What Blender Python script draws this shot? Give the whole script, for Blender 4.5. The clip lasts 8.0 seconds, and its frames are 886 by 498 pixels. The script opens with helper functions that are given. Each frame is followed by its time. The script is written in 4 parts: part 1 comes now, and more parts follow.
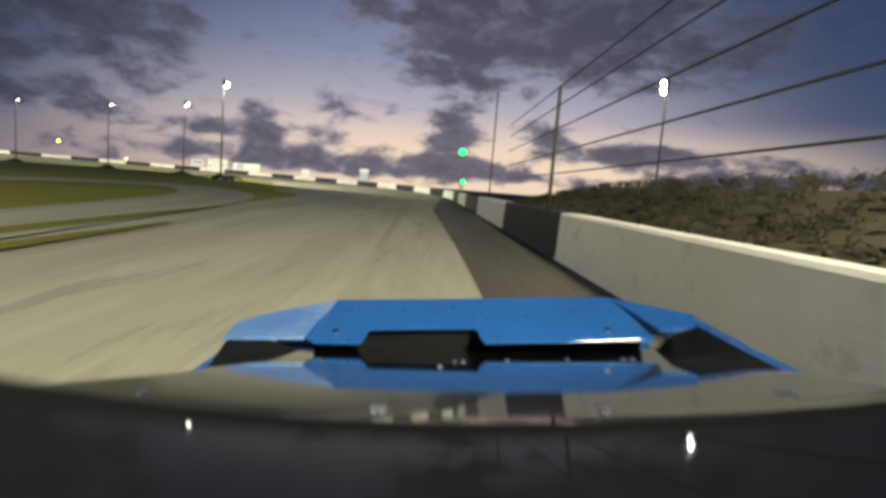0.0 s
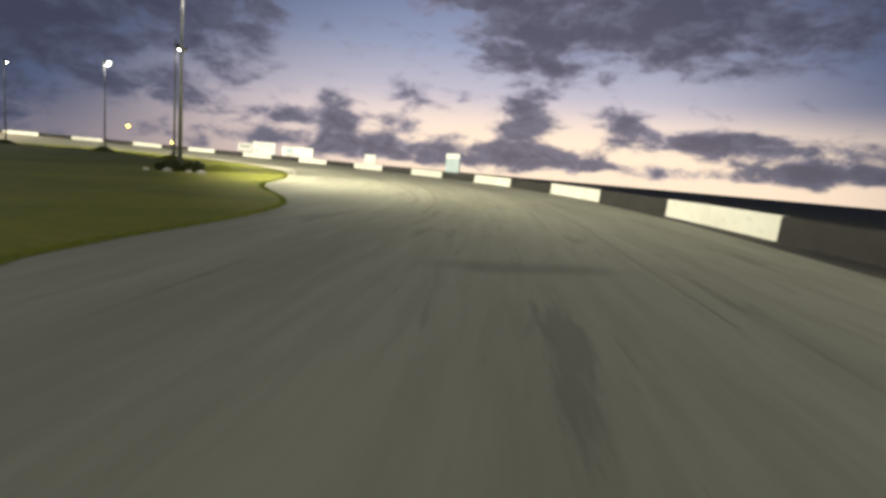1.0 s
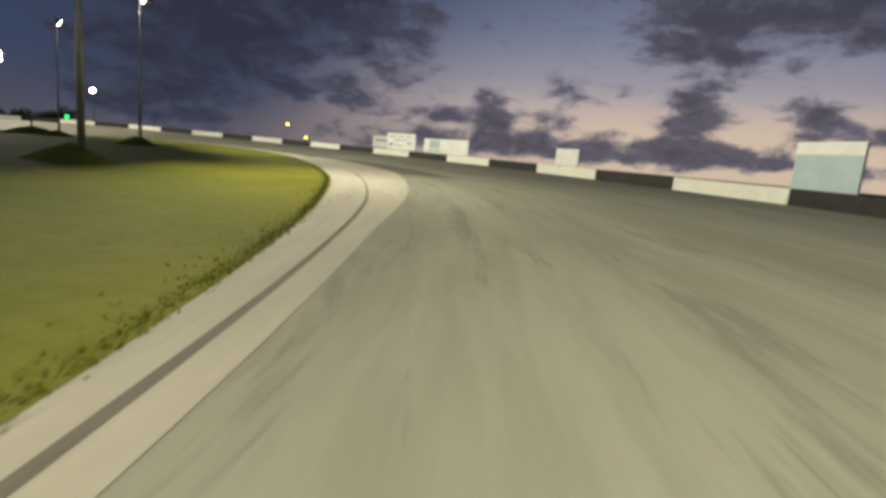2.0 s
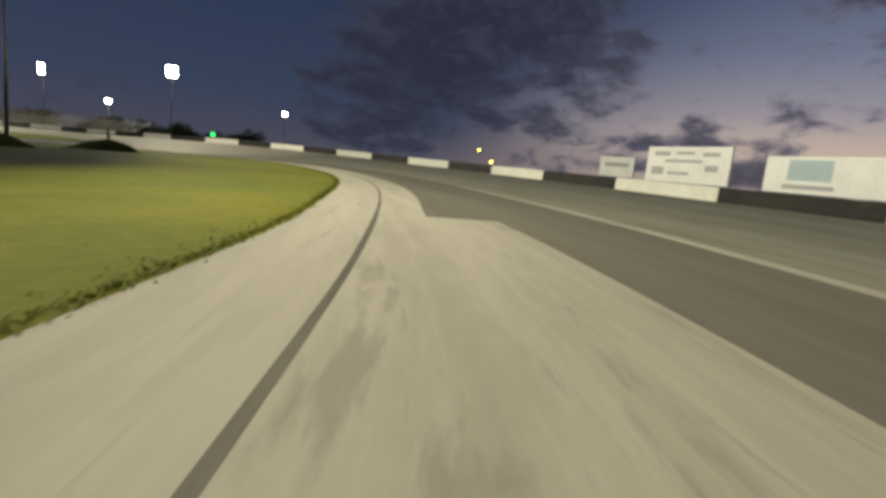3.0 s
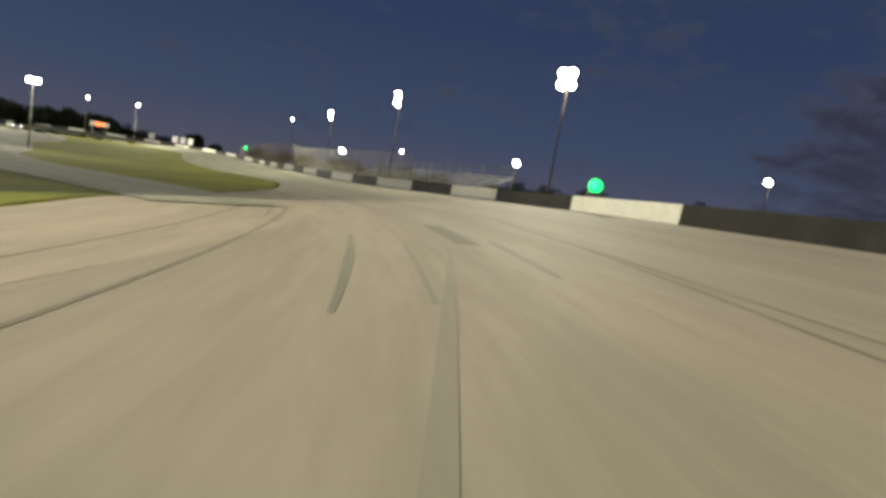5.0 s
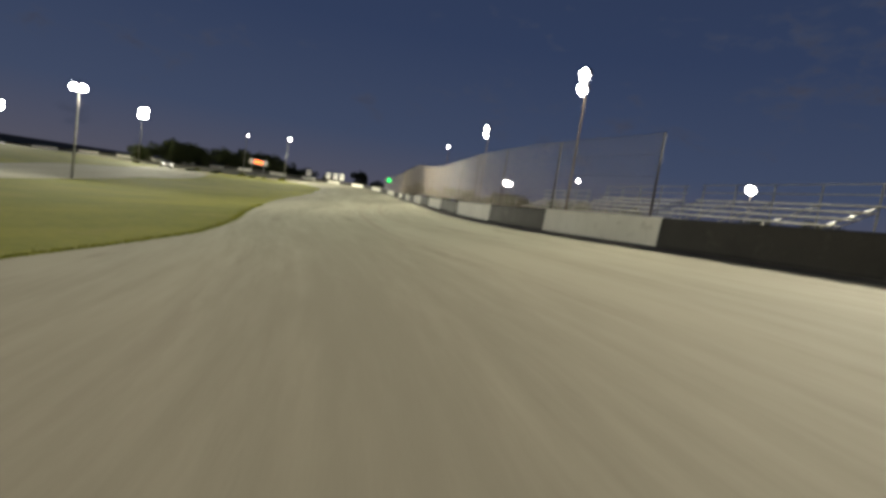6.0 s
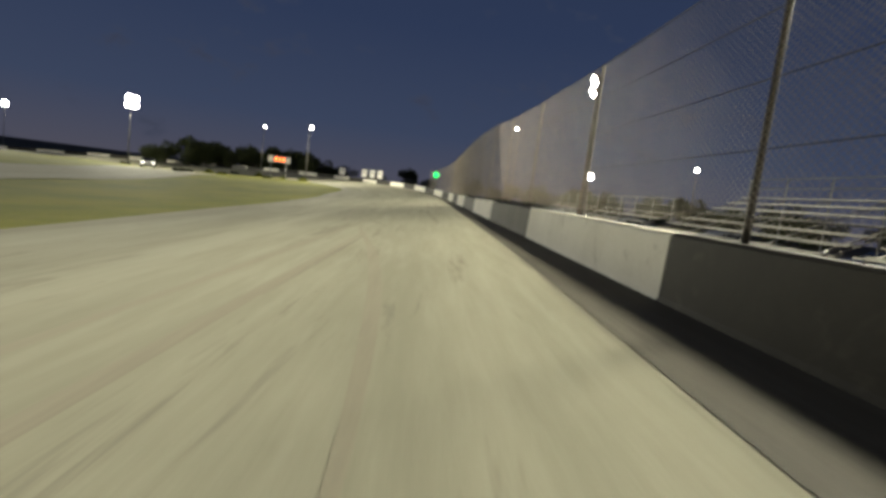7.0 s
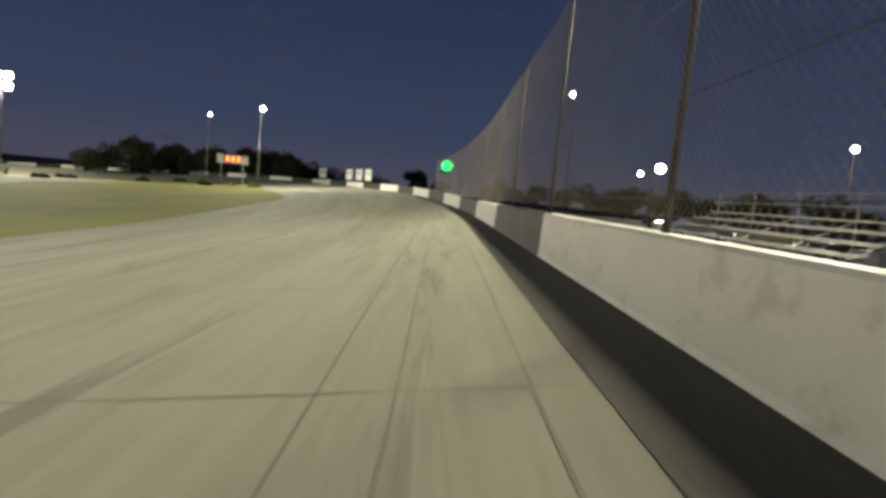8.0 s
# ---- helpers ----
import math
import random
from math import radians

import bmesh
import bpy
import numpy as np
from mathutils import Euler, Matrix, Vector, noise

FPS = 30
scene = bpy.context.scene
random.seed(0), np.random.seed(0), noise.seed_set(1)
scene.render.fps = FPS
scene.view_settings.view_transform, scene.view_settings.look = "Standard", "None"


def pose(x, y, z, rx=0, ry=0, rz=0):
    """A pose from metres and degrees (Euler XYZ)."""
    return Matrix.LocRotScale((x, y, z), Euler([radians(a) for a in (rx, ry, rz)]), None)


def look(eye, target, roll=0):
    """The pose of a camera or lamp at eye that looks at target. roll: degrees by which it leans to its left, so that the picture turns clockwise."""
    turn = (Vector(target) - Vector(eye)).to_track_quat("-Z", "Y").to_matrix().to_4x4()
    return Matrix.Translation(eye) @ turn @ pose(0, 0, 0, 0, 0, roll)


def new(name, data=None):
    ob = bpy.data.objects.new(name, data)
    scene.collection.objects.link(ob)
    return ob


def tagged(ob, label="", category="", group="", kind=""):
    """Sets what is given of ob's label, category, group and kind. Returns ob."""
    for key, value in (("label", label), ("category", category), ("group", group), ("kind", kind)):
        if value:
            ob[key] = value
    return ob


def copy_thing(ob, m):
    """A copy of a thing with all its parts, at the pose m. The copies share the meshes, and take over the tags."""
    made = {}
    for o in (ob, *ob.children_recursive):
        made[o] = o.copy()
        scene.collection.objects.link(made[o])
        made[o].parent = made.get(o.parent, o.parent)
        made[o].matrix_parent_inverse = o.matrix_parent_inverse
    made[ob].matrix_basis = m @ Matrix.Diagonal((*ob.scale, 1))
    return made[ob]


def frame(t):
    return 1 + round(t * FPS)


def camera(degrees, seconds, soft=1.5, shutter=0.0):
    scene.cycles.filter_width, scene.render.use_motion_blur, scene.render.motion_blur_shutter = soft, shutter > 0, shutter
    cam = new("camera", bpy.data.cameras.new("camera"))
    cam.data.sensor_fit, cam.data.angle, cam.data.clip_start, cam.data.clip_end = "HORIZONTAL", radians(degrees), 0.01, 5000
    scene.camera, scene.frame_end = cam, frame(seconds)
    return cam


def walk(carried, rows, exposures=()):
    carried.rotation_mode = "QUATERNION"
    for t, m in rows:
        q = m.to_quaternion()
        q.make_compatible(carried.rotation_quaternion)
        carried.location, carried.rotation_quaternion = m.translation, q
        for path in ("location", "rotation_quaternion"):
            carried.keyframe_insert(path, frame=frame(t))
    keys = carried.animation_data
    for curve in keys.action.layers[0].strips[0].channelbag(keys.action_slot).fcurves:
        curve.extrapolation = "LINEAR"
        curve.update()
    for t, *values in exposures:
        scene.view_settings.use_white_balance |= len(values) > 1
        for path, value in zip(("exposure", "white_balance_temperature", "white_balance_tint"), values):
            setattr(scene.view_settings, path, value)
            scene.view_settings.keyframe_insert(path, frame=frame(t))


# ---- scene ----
# The camera rides about a metre above the track: seconds, place, heading (degrees left of +y), tilt, lean.
ROWS = [
    (0.00, 0.000, 0.000, 0.850, -1.774, -6.440, 4.583),
    (0.25, -0.555, 6.764, 0.882, -0.296, -6.385, 3.911),
    (0.50, -1.506, 13.588, 0.926, 1.302, -6.659, 3.653),
    (0.75, -3.126, 20.523, 0.985, 3.158, -7.439, 4.097),
    (1.00, -5.197, 27.578, 1.048, 5.475, -8.294, 5.031),
    (1.25, -7.457, 34.770, 1.096, 8.447, -8.806, 6.022),
    (1.50, -9.951, 42.179, 1.106, 12.154, -9.220, 6.243),
    (1.75, -12.767, 49.794, 1.066, 16.556, -9.716, 5.446),
    (2.00, -15.921, 57.336, 1.008, 21.335, -9.871, 5.133),
    (2.25, -19.581, 64.750, 0.945, 26.326, -9.723, 5.306),
    (2.50, -23.940, 72.020, 0.885, 31.401, -9.406, 5.673),
    (2.75, -29.191, 79.135, 0.835, 36.431, -9.052, 5.942),
    (3.00, -35.428, 86.096, 0.803, 41.473, -8.770, 5.946),
    (3.25, -42.125, 92.840, 0.783, 47.409, -8.518, 6.181),
    (3.50, -48.879, 98.617, 0.765, 53.478, -8.234, 6.477),
    (3.75, -55.515, 102.809, 0.740, 58.727, -7.890, 6.535),
    (4.00, -62.304, 106.079, 0.699, 63.672, -7.535, 6.630),
    (4.25, -69.553, 109.177, 0.639, 68.999, -7.213, 7.088),
    (4.50, -77.236, 111.933, 0.588, 74.603, -6.878, 7.859),
    (4.75, -85.115, 113.979, 0.570, 80.238, -6.485, 8.766),
    (5.00, -92.434, 115.076, 0.570, 85.873, -6.078, 9.486),
    (5.25, -98.849, 115.235, 0.569, 91.400, -5.704, 9.751),
    (5.50, -105.475, 115.008, 0.565, 96.381, -5.372, 9.637),
    (5.75, -112.353, 114.400, 0.565, 100.685, -5.149, 9.263),
    (6.00, -119.308, 113.314, 0.580, 104.239, -5.110, 8.742),
    (6.25, -126.161, 111.652, 0.619, 106.971, -5.331, 8.186),
    (6.50, -132.850, 109.371, 0.682, 108.813, -5.801, 7.727),
    (6.75, -139.900, 106.770, 0.728, 109.815, -6.048, 7.520),
    (7.00, -147.252, 104.033, 0.754, 110.384, -6.058, 7.327),
    (7.25, -154.635, 101.253, 0.773, 110.916, -5.985, 6.897),
    (7.50, -161.895, 98.444, 0.784, 111.421, -5.899, 6.349),
    (7.75, -168.949, 95.606, 0.786, 111.835, -5.841, 5.856),
    (8.00, -175.878, 92.752, 0.782, 112.192, -5.803, 5.413),
]
cam = camera(79.063, 8.0, soft=3.5, shutter=0.04)


def heading_pose(x, y, z, turn, tilt, lean):
    a, b = radians(turn), radians(tilt)
    way = Vector((-math.sin(a) * math.cos(b), math.cos(a) * math.cos(b), math.sin(b)))
    return look((x, y, z), Vector((x, y, z)) + 10 * way, lean)


walk(cam, [(r[0], heading_pose(*r[1:])) for r in ROWS],
     [(0, 0), (0.5, 0.05), (1.0, 0.35), (1.5, -0.3), (2.3, -0.5), (2.8, -0.6), (3.5, -0.75), (4.0, -0.62), (4.5, -0.7), (5.0, -0.33), (6.3, -0.35), (7.0, -0.55), (7.5, -0.8), (8.0, -0.65)])

# ---- plan of the oval: the outer wall's line, as lengths and left turns in degrees ----
WALL_H, WALL_T = 0.65, 0.32
LINE = [(98.81, 0.0), (38.98, 28.35), (63.09, 38.52), (58.39, 34.73), (25.01, 23.95), (12.0, -12.64), (52.33, 0.0), (70.73, 32.89), (62.44, 64.95), (150.0, 28.0)]
BASE_Z = [(-200, 0), (100, 0), (116, 0.12), (130, 0.24), (160, 0.33), (188, 0.47), (217, 0.62), (244, 0.82), (260, 0.8), (275, 0.5), (290, 0.06), (300, 0),
          (355, 0), (386, 0.62), (420, 0.65), (445, 0.5), (470, -0.5), (488, -1.2), (500, -1.8), (512, -2.5), (640, -2.8)]
SLOPE = [(-200, 0.055), (60, 0.055), (75, 0.02), (90, 0.0), (105, 0.0), (130, 0.012), (160, 0.026), (175, 0.032), (200, 0.047), (215, 0.062), (230, 0.09), (247, 0.118),
         (262, 0.133), (277, 0.118), (290, 0.1), (305, 0.118), (340, 0.13), (375, 0.105), (400, 0.1), (423, 0.113), (445, 0.128), (470, 0.125), (500, 0.09), (640, 0.06)]

# height of the overgrown bank outside the wall
BANK = [(-200, 2.15), (86, 2.1), (91, 1.7), (98, 1.35), (102, 0.3), (108, 0.0), (640, 0.0)]


def _line():
    pts, x, y, h = [], 1.77, -60.0, 0.0
    for length, turn in LINE:
        n = int(length / 0.5)
        for i in range(n):
            pts.append((x, y, h + math.radians(turn) * i / n))
            g = h + math.radians(turn) * (i + 0.5) / n
            x, y = x - math.sin(g) * length / n, y + math.cos(g) * length / n
        h += math.radians(turn)
    pts = np.array(pts)
    step = np.hypot(*np.diff(pts[:, :2], axis=0).T)
    return np.concatenate([[0], np.cumsum(step)]), pts


LINE_S, LINE_P = _line()


def smooth(table, s, reach=6.0):
    a = np.array(table, float)
    k = np.linspace(-reach, reach, 9)
    return sum(np.interp(s + o, a[:, 0], a[:, 1]) for o in k) / len(k)


def surface(s, d):
    """Height of the ground d metres inside the wall's face at s metres along it."""
    s, d = np.asarray(s, float), np.asarray(d, float)
    inner = smooth(BASE_Z, s) - smooth(SLOPE, s) * 20.0 * np.tanh(np.maximum(d, 0) / 20.0)
    far = np.clip((d - 28.0) / 26.0, 0, 1)
    inner = inner + (-1.3 - inner) * far * far * (3 - 2 * far)
    climb = np.clip((-d - 1.8) / 5.6, 0, 1)
    return np.where(d > 0, inner, smooth(BASE_Z, s) - 0.05 * np.clip(-d, 0, 14) + smooth(BANK, s, 3.0) * climb * climb * (3 - 2 * climb))


def along(s, d=0.0, up=0.0):
    """The point s metres along the wall, d metres towards the infield, up above the ground there."""
    j = np.clip(np.asarray(s, float), -140, LINE_S[-1])
    x, y, h = (np.interp(j, LINE_S, LINE_P[:, i]) for i in range(3))
    y = y + np.minimum(j, 0)
    return np.stack([x - np.cos(h) * d, y - np.sin(h) * d, surface(j, d) + up], -1)


def heading(s):
    return float(np.interp(s, LINE_S, LINE_P[:, 2]))

# ---- light and sky ----
scene.view_settings.exposure = 0.0
SUNSET = Vector((0.03, 1.0, 0.0)).normalized()
AFTERGLOW = Vector((0.20, 1.0, 0.0)).normalized()


class Nodes:
    """Short hand for building a node tree."""

    def __init__(self, tree):
        self.t = tree
        tree.nodes.clear()

    def add(self, kind, **inputs):
        n = self.t.nodes.new(kind)
        for key, v in inputs.items():
            if key in ("operation", "blend_type", "data_type", "noise_dimensions", "noise_type", "vector_type", "interpolation", "interpolation_type", "feature", "distance", "attribute_name"):
                if key == "operation":
                    n.operation = v
                elif key == "blend_type":
                    n.blend_type = v
                elif key == "data_type":
                    n.data_type = v
                elif key == "noise_dimensions":
                    n.noise_dimensions = v
                elif key == "interpolation_type":
                    n.interpolation_type = v
                elif key == "feature":
                    n.feature = v
                continue
            self.put(n.inputs[int(key[1:]) if key[0] == "i" and key[1:].isdigit() else key.replace("_", " ")], v)
        return n

    def put(self, socket, v):
        if isinstance(v, bpy.types.NodeSocket):
            self.t.links.new(v, socket)
        elif isinstance(v, bpy.types.Node):
            self.t.links.new(v.outputs[0], socket)
        else:
            socket.default_value = v

    def math(self, op, a, b=0.0, c=0.0):
        return self.add("ShaderNodeMath", operation=op, i0=a, i1=b, i2=c).outputs[0]

    def vec(self, op, a, b=(0, 0, 0)):
        n = self.add("ShaderNodeVectorMath", operation=op, i0=a, i1=b)
        return n.outputs["Value"] if op in ("DOT_PRODUCT", "LENGTH") else n.outputs[0]

    def mix(self, f, a, b):
        n = self.t.nodes.new("ShaderNodeMix")
        n.data_type = "RGBA"
        self.put(n.inputs[0], f), self.put(n.inputs[6], a), self.put(n.inputs[7], b)
        return n.outputs[2]

    def ramp(self, f, stops):
        n = self.t.nodes.new("ShaderNodeValToRGB")
        self.put(n.inputs[0], f)
        e = n.color_ramp.elements
        while len(e) < len(stops):
            e.new(0.5)
        for i, (p, c) in enumerate(stops):
            e[i].position = p
            e[i].color = (*c, 1) if len(c) == 3 else c
        return n.outputs[0]

    def step(self, x, lo, hi):
        n = self.add("ShaderNodeMapRange", interpolation_type="SMOOTHSTEP", i0=x, i1=lo, i2=hi, i3=0.0, i4=1.0)
        return n.outputs[0]

    def noise(self, v, scale, detail=4.0, rough=0.55, warp=0.0):
        n = self.add("ShaderNodeTexNoise", Vector=v, Scale=scale, Detail=detail, Roughness=rough, Distortion=warp)
        return n.outputs[0]


def srgb(r, g, b):
    return tuple((c / 255 / 12.92 if c < 10.3 else ((c / 255 + 0.055) / 1.055) ** 2.4) for c in (r, g, b)) + (1.0,)


def build_world():
    w = bpy.data.worlds.new("dusk_sky")
    w.use_nodes = True
    scene.world = w
    n = Nodes(w.node_tree)
    d = n.vec("NORMALIZE", n.add("ShaderNodeTexCoord").outputs["Generated"])
    xyz = n.add("ShaderNodeSeparateXYZ", Vector=d)
    z = n.math("MAXIMUM", xyz.outputs[2], 0.0)
    flat = n.vec("NORMALIZE", n.vec("MULTIPLY", d, (1, 1, 0)))
    toward = n.vec("DOT_PRODUCT", flat, tuple(SUNSET))
    turn = n.math("ARCTAN2", n.math("MULTIPLY", xyz.outputs[0], -1.0), xyz.outputs[1])
    glow = n.step(n.math("SUBTRACT", toward, n.math("MULTIPLY", n.math("MAXIMUM", n.math("SUBTRACT", z, 0.10), 0.0), 0.5)), 0.70, 1.0)
    glow = n.math("MULTIPLY", glow, n.step(turn, radians(-50), radians(-12)))
    strip_glow = n.math("MULTIPLY", n.step(n.vec("DOT_PRODUCT", flat, tuple(AFTERGLOW)), 0.80, 0.995), n.math("SUBTRACT", 1.0, n.step(z, 0.05, 0.15)))
    wide = n.math("MULTIPLY", n.step(toward, 0.35, 1.0), n.math("SUBTRACT", 1.0, n.step(z, 0.0, 0.08)))
    warm = n.ramp(z, [(0.0, srgb(228, 203, 186)[:3]), (0.06, srgb(222, 202, 196)[:3]), (0.13, srgb(188, 180, 190)[:3]), (0.22, srgb(146, 154, 180)[:3]),
                      (0.38, srgb(96, 112, 154)[:3]), (1.0, srgb(46, 58, 90)[:3])])
    cold = n.ramp(z, [(0.0, srgb(92, 92, 108)[:3]), (0.10, srgb(70, 82, 110)[:3]), (0.28, srgb(55, 69, 101)[:3]), (1.0, srgb(32, 42, 68)[:3])])
    sky = n.mix(glow, cold, warm)
    sky = n.mix(n.math("MULTIPLY", wide, 0.3), sky, srgb(178, 160, 160))
    sky = n.mix(n.math("MULTIPLY", strip_glow, 0.8), sky, srgb(248, 222, 192))
    # cloud masses: degrees left of north, height, half width, half height, weight
    rise = n.math("ARCSINE", xyz.outputs[2])
    bias = 0.0
    for az, el, wide_by, high_by, weight in ((39, 15, 13, 7, 0.31), (34, 5.2, 6, 2.0, 0.28), (29, 1.8, 7, 1.6, 0.2), (20, 4.1, 6, 1.1, 0.27), (18, 6.0, 2.2, 1.7, 0.2), (8.3, 7.2, 4.5, 1.7, 0.25),
                                             (11.6, 4.4, 2.6, 1.7, 0.2), (-5, 18, 17, 7, 0.40), (-2.5, 10, 3.6, 4.5, 0.25), (-1, 5, 4.5, 2.6, 0.28), (-11, 6.2, 3.2, 2.0, 0.22), (-17, 4.6, 6, 1.5, 0.22),
                                             (-27, 2.4, 8, 1.3, 0.2), (48, 7, 11, 10, 0.30), (-22, 4.8, 9, 1.3, 0.25), (-33, 3.4, 12, 1.7, 0.22), (-17, 1.6, 11, 0.8, 0.2), (26, 12, 8, 8, 0.13), (8, 2.0, 16, 1.9, 0.30), (-5, 2.0, 7, 1.5, 0.2), (38, 13, 14, 8, 0.08), (-21, 15, 15, 5.5, 0.32), (12, 28, 24, 9, 0.16), (72, 20, 14, 9, 0.10), (95, 9, 20, 4, 0.06)):
        u = n.math("DIVIDE", n.math("SUBTRACT", turn, radians(az)), radians(wide_by))
        v = n.math("DIVIDE", n.math("SUBTRACT", rise, radians(el)), radians(high_by))
        reach = n.math("SQRT", n.math("ADD", n.math("MULTIPLY", u, u), n.math("MULTIPLY", v, v)))
        bias = n.math("ADD", n.math("MULTIPLY", n.math("SUBTRACT", 1.0, n.step(reach, 0.25, 1.35)), weight), bias)
    lumps = n.noise(n.vec("MULTIPLY", d, (13.0, 13.0, 27.0)), 1.0, 10.0, 0.60, 0.25)
    broad = n.noise(n.vec("MULTIPLY", d, (3.0, 3.0, 7.0)), 1.0, 4.0, 0.5, 0.3)
    field = n.math("ADD", n.math("SUBTRACT", n.math("ADD", n.math("MULTIPLY", lumps, 0.95), n.math("MULTIPLY", broad, 0.3)), 0.125), bias)
    cover = n.step(field, 0.555, 0.785)
    dark = n.mix(glow, srgb(58, 60, 78), srgb(80, 78, 93))
    edge = n.mix(glow, srgb(72, 80, 102), srgb(136, 132, 150))
    inner = n.noise(n.vec("MULTIPLY", d, (9.0, 9.0, 17.0)), 1.4, 7.0, 0.62, 0.4)
    cloud = n.mix(n.step(n.math("ADD", field, n.math("MULTIPLY", inner, 0.6)), 0.86, 1.2), edge, dark)
    cloud = n.mix(n.math("MULTIPLY", n.step(inner, 0.46, 0.68), 0.6), cloud, n.mix(glow, srgb(80, 86, 106), srgb(118, 116, 134)))
    col = n.mix(n.math("MULTIPLY", cover, 0.95), sky, cloud)
    bg = n.add("ShaderNodeBackground", Color=col, Strength=1.0)
    n.t.links.new(bg.outputs[0], n.add("ShaderNodeOutputWorld").inputs[0])


build_world()

# ---- materials ----
MATS = {}


def material(name, base, other=None, rough=0.7, coarse=0.6, fine=14.0, vary=0.25, bump=0.15, metal=0.0, coat=0.0, uv=None, emit=None, power=0.0, spot=None, per_piece=0.0, spec=0.5, fade=None):
    """A worn surface: a base colour that drifts to another at two scales, with fine relief."""
    m = bpy.data.materials.new(name)
    m.use_nodes = True
    n = Nodes(m.node_tree)
    p = n.add("ShaderNodeBsdfPrincipled", Roughness=rough, Metallic=metal)
    p.inputs["Specular IOR Level"].default_value = spec
    if coat:
        p.inputs["Coat Weight"].default_value, p.inputs["Coat Roughness"].default_value = coat, 0.06
    if uv:
        co = n.vec("MULTIPLY", n.add("ShaderNodeUVMap").outputs[0], (*uv, 1))
    else:
        co = n.add("ShaderNodeTexCoord").outputs["Object"]
    big, small = n.noise(co, coarse, 4.0, 0.6, 0.2), n.noise(co, fine, 5.0, 0.65)
    other = other or tuple(c * (1 - vary) for c in base)
    f = n.step(n.math("ADD", n.math("MULTIPLY", big, 0.65), n.math("MULTIPLY", small, 0.35)), 0.36, 0.64)
    col = n.mix(f, (*base, 1), (*other, 1))
    if spot:
        col = n.mix(n.math("MULTIPLY", n.step(n.noise(co, coarse * 2.7, 5.0, 0.7, 0.5), 0.56, 0.66), 0.7), col, (*spot, 1))
    if fade:
        where, tone = fade
        run = n.add("ShaderNodeSeparateXYZ", Vector=n.add("ShaderNodeUVMap").outputs[0]).outputs[0]
        share = n.step(run, *where[:2])
        if len(where) == 4:
            share = n.math("SUBTRACT", share, n.step(run, *where[2:]))
        col = n.mix(share, col, n.mix(f, (*tone, 1), (*[c * 0.8 for c in tone], 1)))
    if per_piece:
        rnd = n.add("ShaderNodeObjectInfo").outputs["Random"]
        col = n.mix(n.math("MULTIPLY", rnd, per_piece), col, (*[c * 0.5 for c in base], 1))
    n.put(p.inputs["Base Color"], col)
    n.put(p.inputs["Roughness"], n.math("ADD", n.math("MULTIPLY", small, min(0.2, rough)), rough - min(0.1, rough * 0.5)))
    if bump:
        n.put(p.inputs["Normal"], n.add("ShaderNodeBump", Strength=bump, Distance=0.02, Height=small).outputs[0])
    if emit:
        p.inputs["Emission Color"].default_value, p.inputs["Emission Strength"].default_value = (*emit, 1), power
    n.t.links.new(p.outputs[0], n.add("ShaderNodeOutputMaterial").inputs[0])
    MATS[name] = m
    return m


# tan from 234 to 290 m: paving tone with some lamplight painted in
ASPHALT = material("worn_asphalt", (0.325, 0.31, 0.235), (0.25, 0.238, 0.178), 0.85, 1.1, 9.0, uv=(0.05, 0.55), bump=0.25, spot=(0.19, 0.175, 0.135), spec=0.12, fade=((234.0, 246.0, 268.0, 290.0), (0.37, 0.316, 0.242)))
TAN_LANE = material("tan_asphalt", (0.40, 0.335, 0.25), (0.32, 0.27, 0.20), 0.85, 1.2, 10.0, uv=(0.06, 0.6), bump=0.2, spot=(0.25, 0.215, 0.165), spec=0.12)
DARK_LANE = material("dark_asphalt", (0.16, 0.142, 0.11), (0.205, 0.185, 0.142), 0.8, 1.3, 10.0, uv=(0.05, 0.55), bump=0.25, spec=0.12)
PALE_LANE = material("pale_concrete", (0.50, 0.455, 0.355), (0.40, 0.36, 0.28), 0.85, 1.2, 10.0, uv=(0.06, 0.6), bump=0.2, spot=(0.31, 0.275, 0.215), spec=0.12, fade=((196.0, 228.0), (0.39, 0.33, 0.25)))
WALL_FOOT = material("dark_wall_foot", (0.075, 0.068, 0.056), (0.115, 0.105, 0.085), 0.75, 1.1, 9.0, uv=(0.1, 1.2), bump=0.3, spec=0.12)
RUBBER = material("tyre_marks", (0.235, 0.212, 0.162), (0.285, 0.26, 0.198), 0.8, 0.9, 8.0, uv=(0.12, 2.0), bump=0.1, spec=0.12)
PATCH = material("patch_asphalt", (0.20, 0.183, 0.14), (0.25, 0.23, 0.175), 0.85, 1.3, 10.0, uv=(0.4, 0.9), bump=0.25, spot=(0.29, 0.27, 0.205), spec=0.12)
SKID = material("skid_rubber", (0.215, 0.198, 0.152), (0.275, 0.257, 0.195), 0.8, 0.9, 8.0, uv=(0.3, 2.0), bump=0.1, spec=0.12)
CRACK = material("sealed_crack", (0.19, 0.165, 0.125), (0.25, 0.225, 0.17), 0.85, 0.9, 8.0, uv=(0.3, 2.0), bump=0.1, spec=0.12)
SEAM = material("paving_joint", (0.125, 0.11, 0.085), (0.21, 0.19, 0.145), 0.8, 0.9, 8.0, uv=(0.12, 2.0), bump=0.1, spec=0.12)
GRASS = material("mown_grass", (0.205, 0.196, 0.02), (0.13, 0.142, 0.017), 0.9, 0.22, 5.0, bump=0.5, spot=(0.20, 0.18, 0.035), spec=0.12)
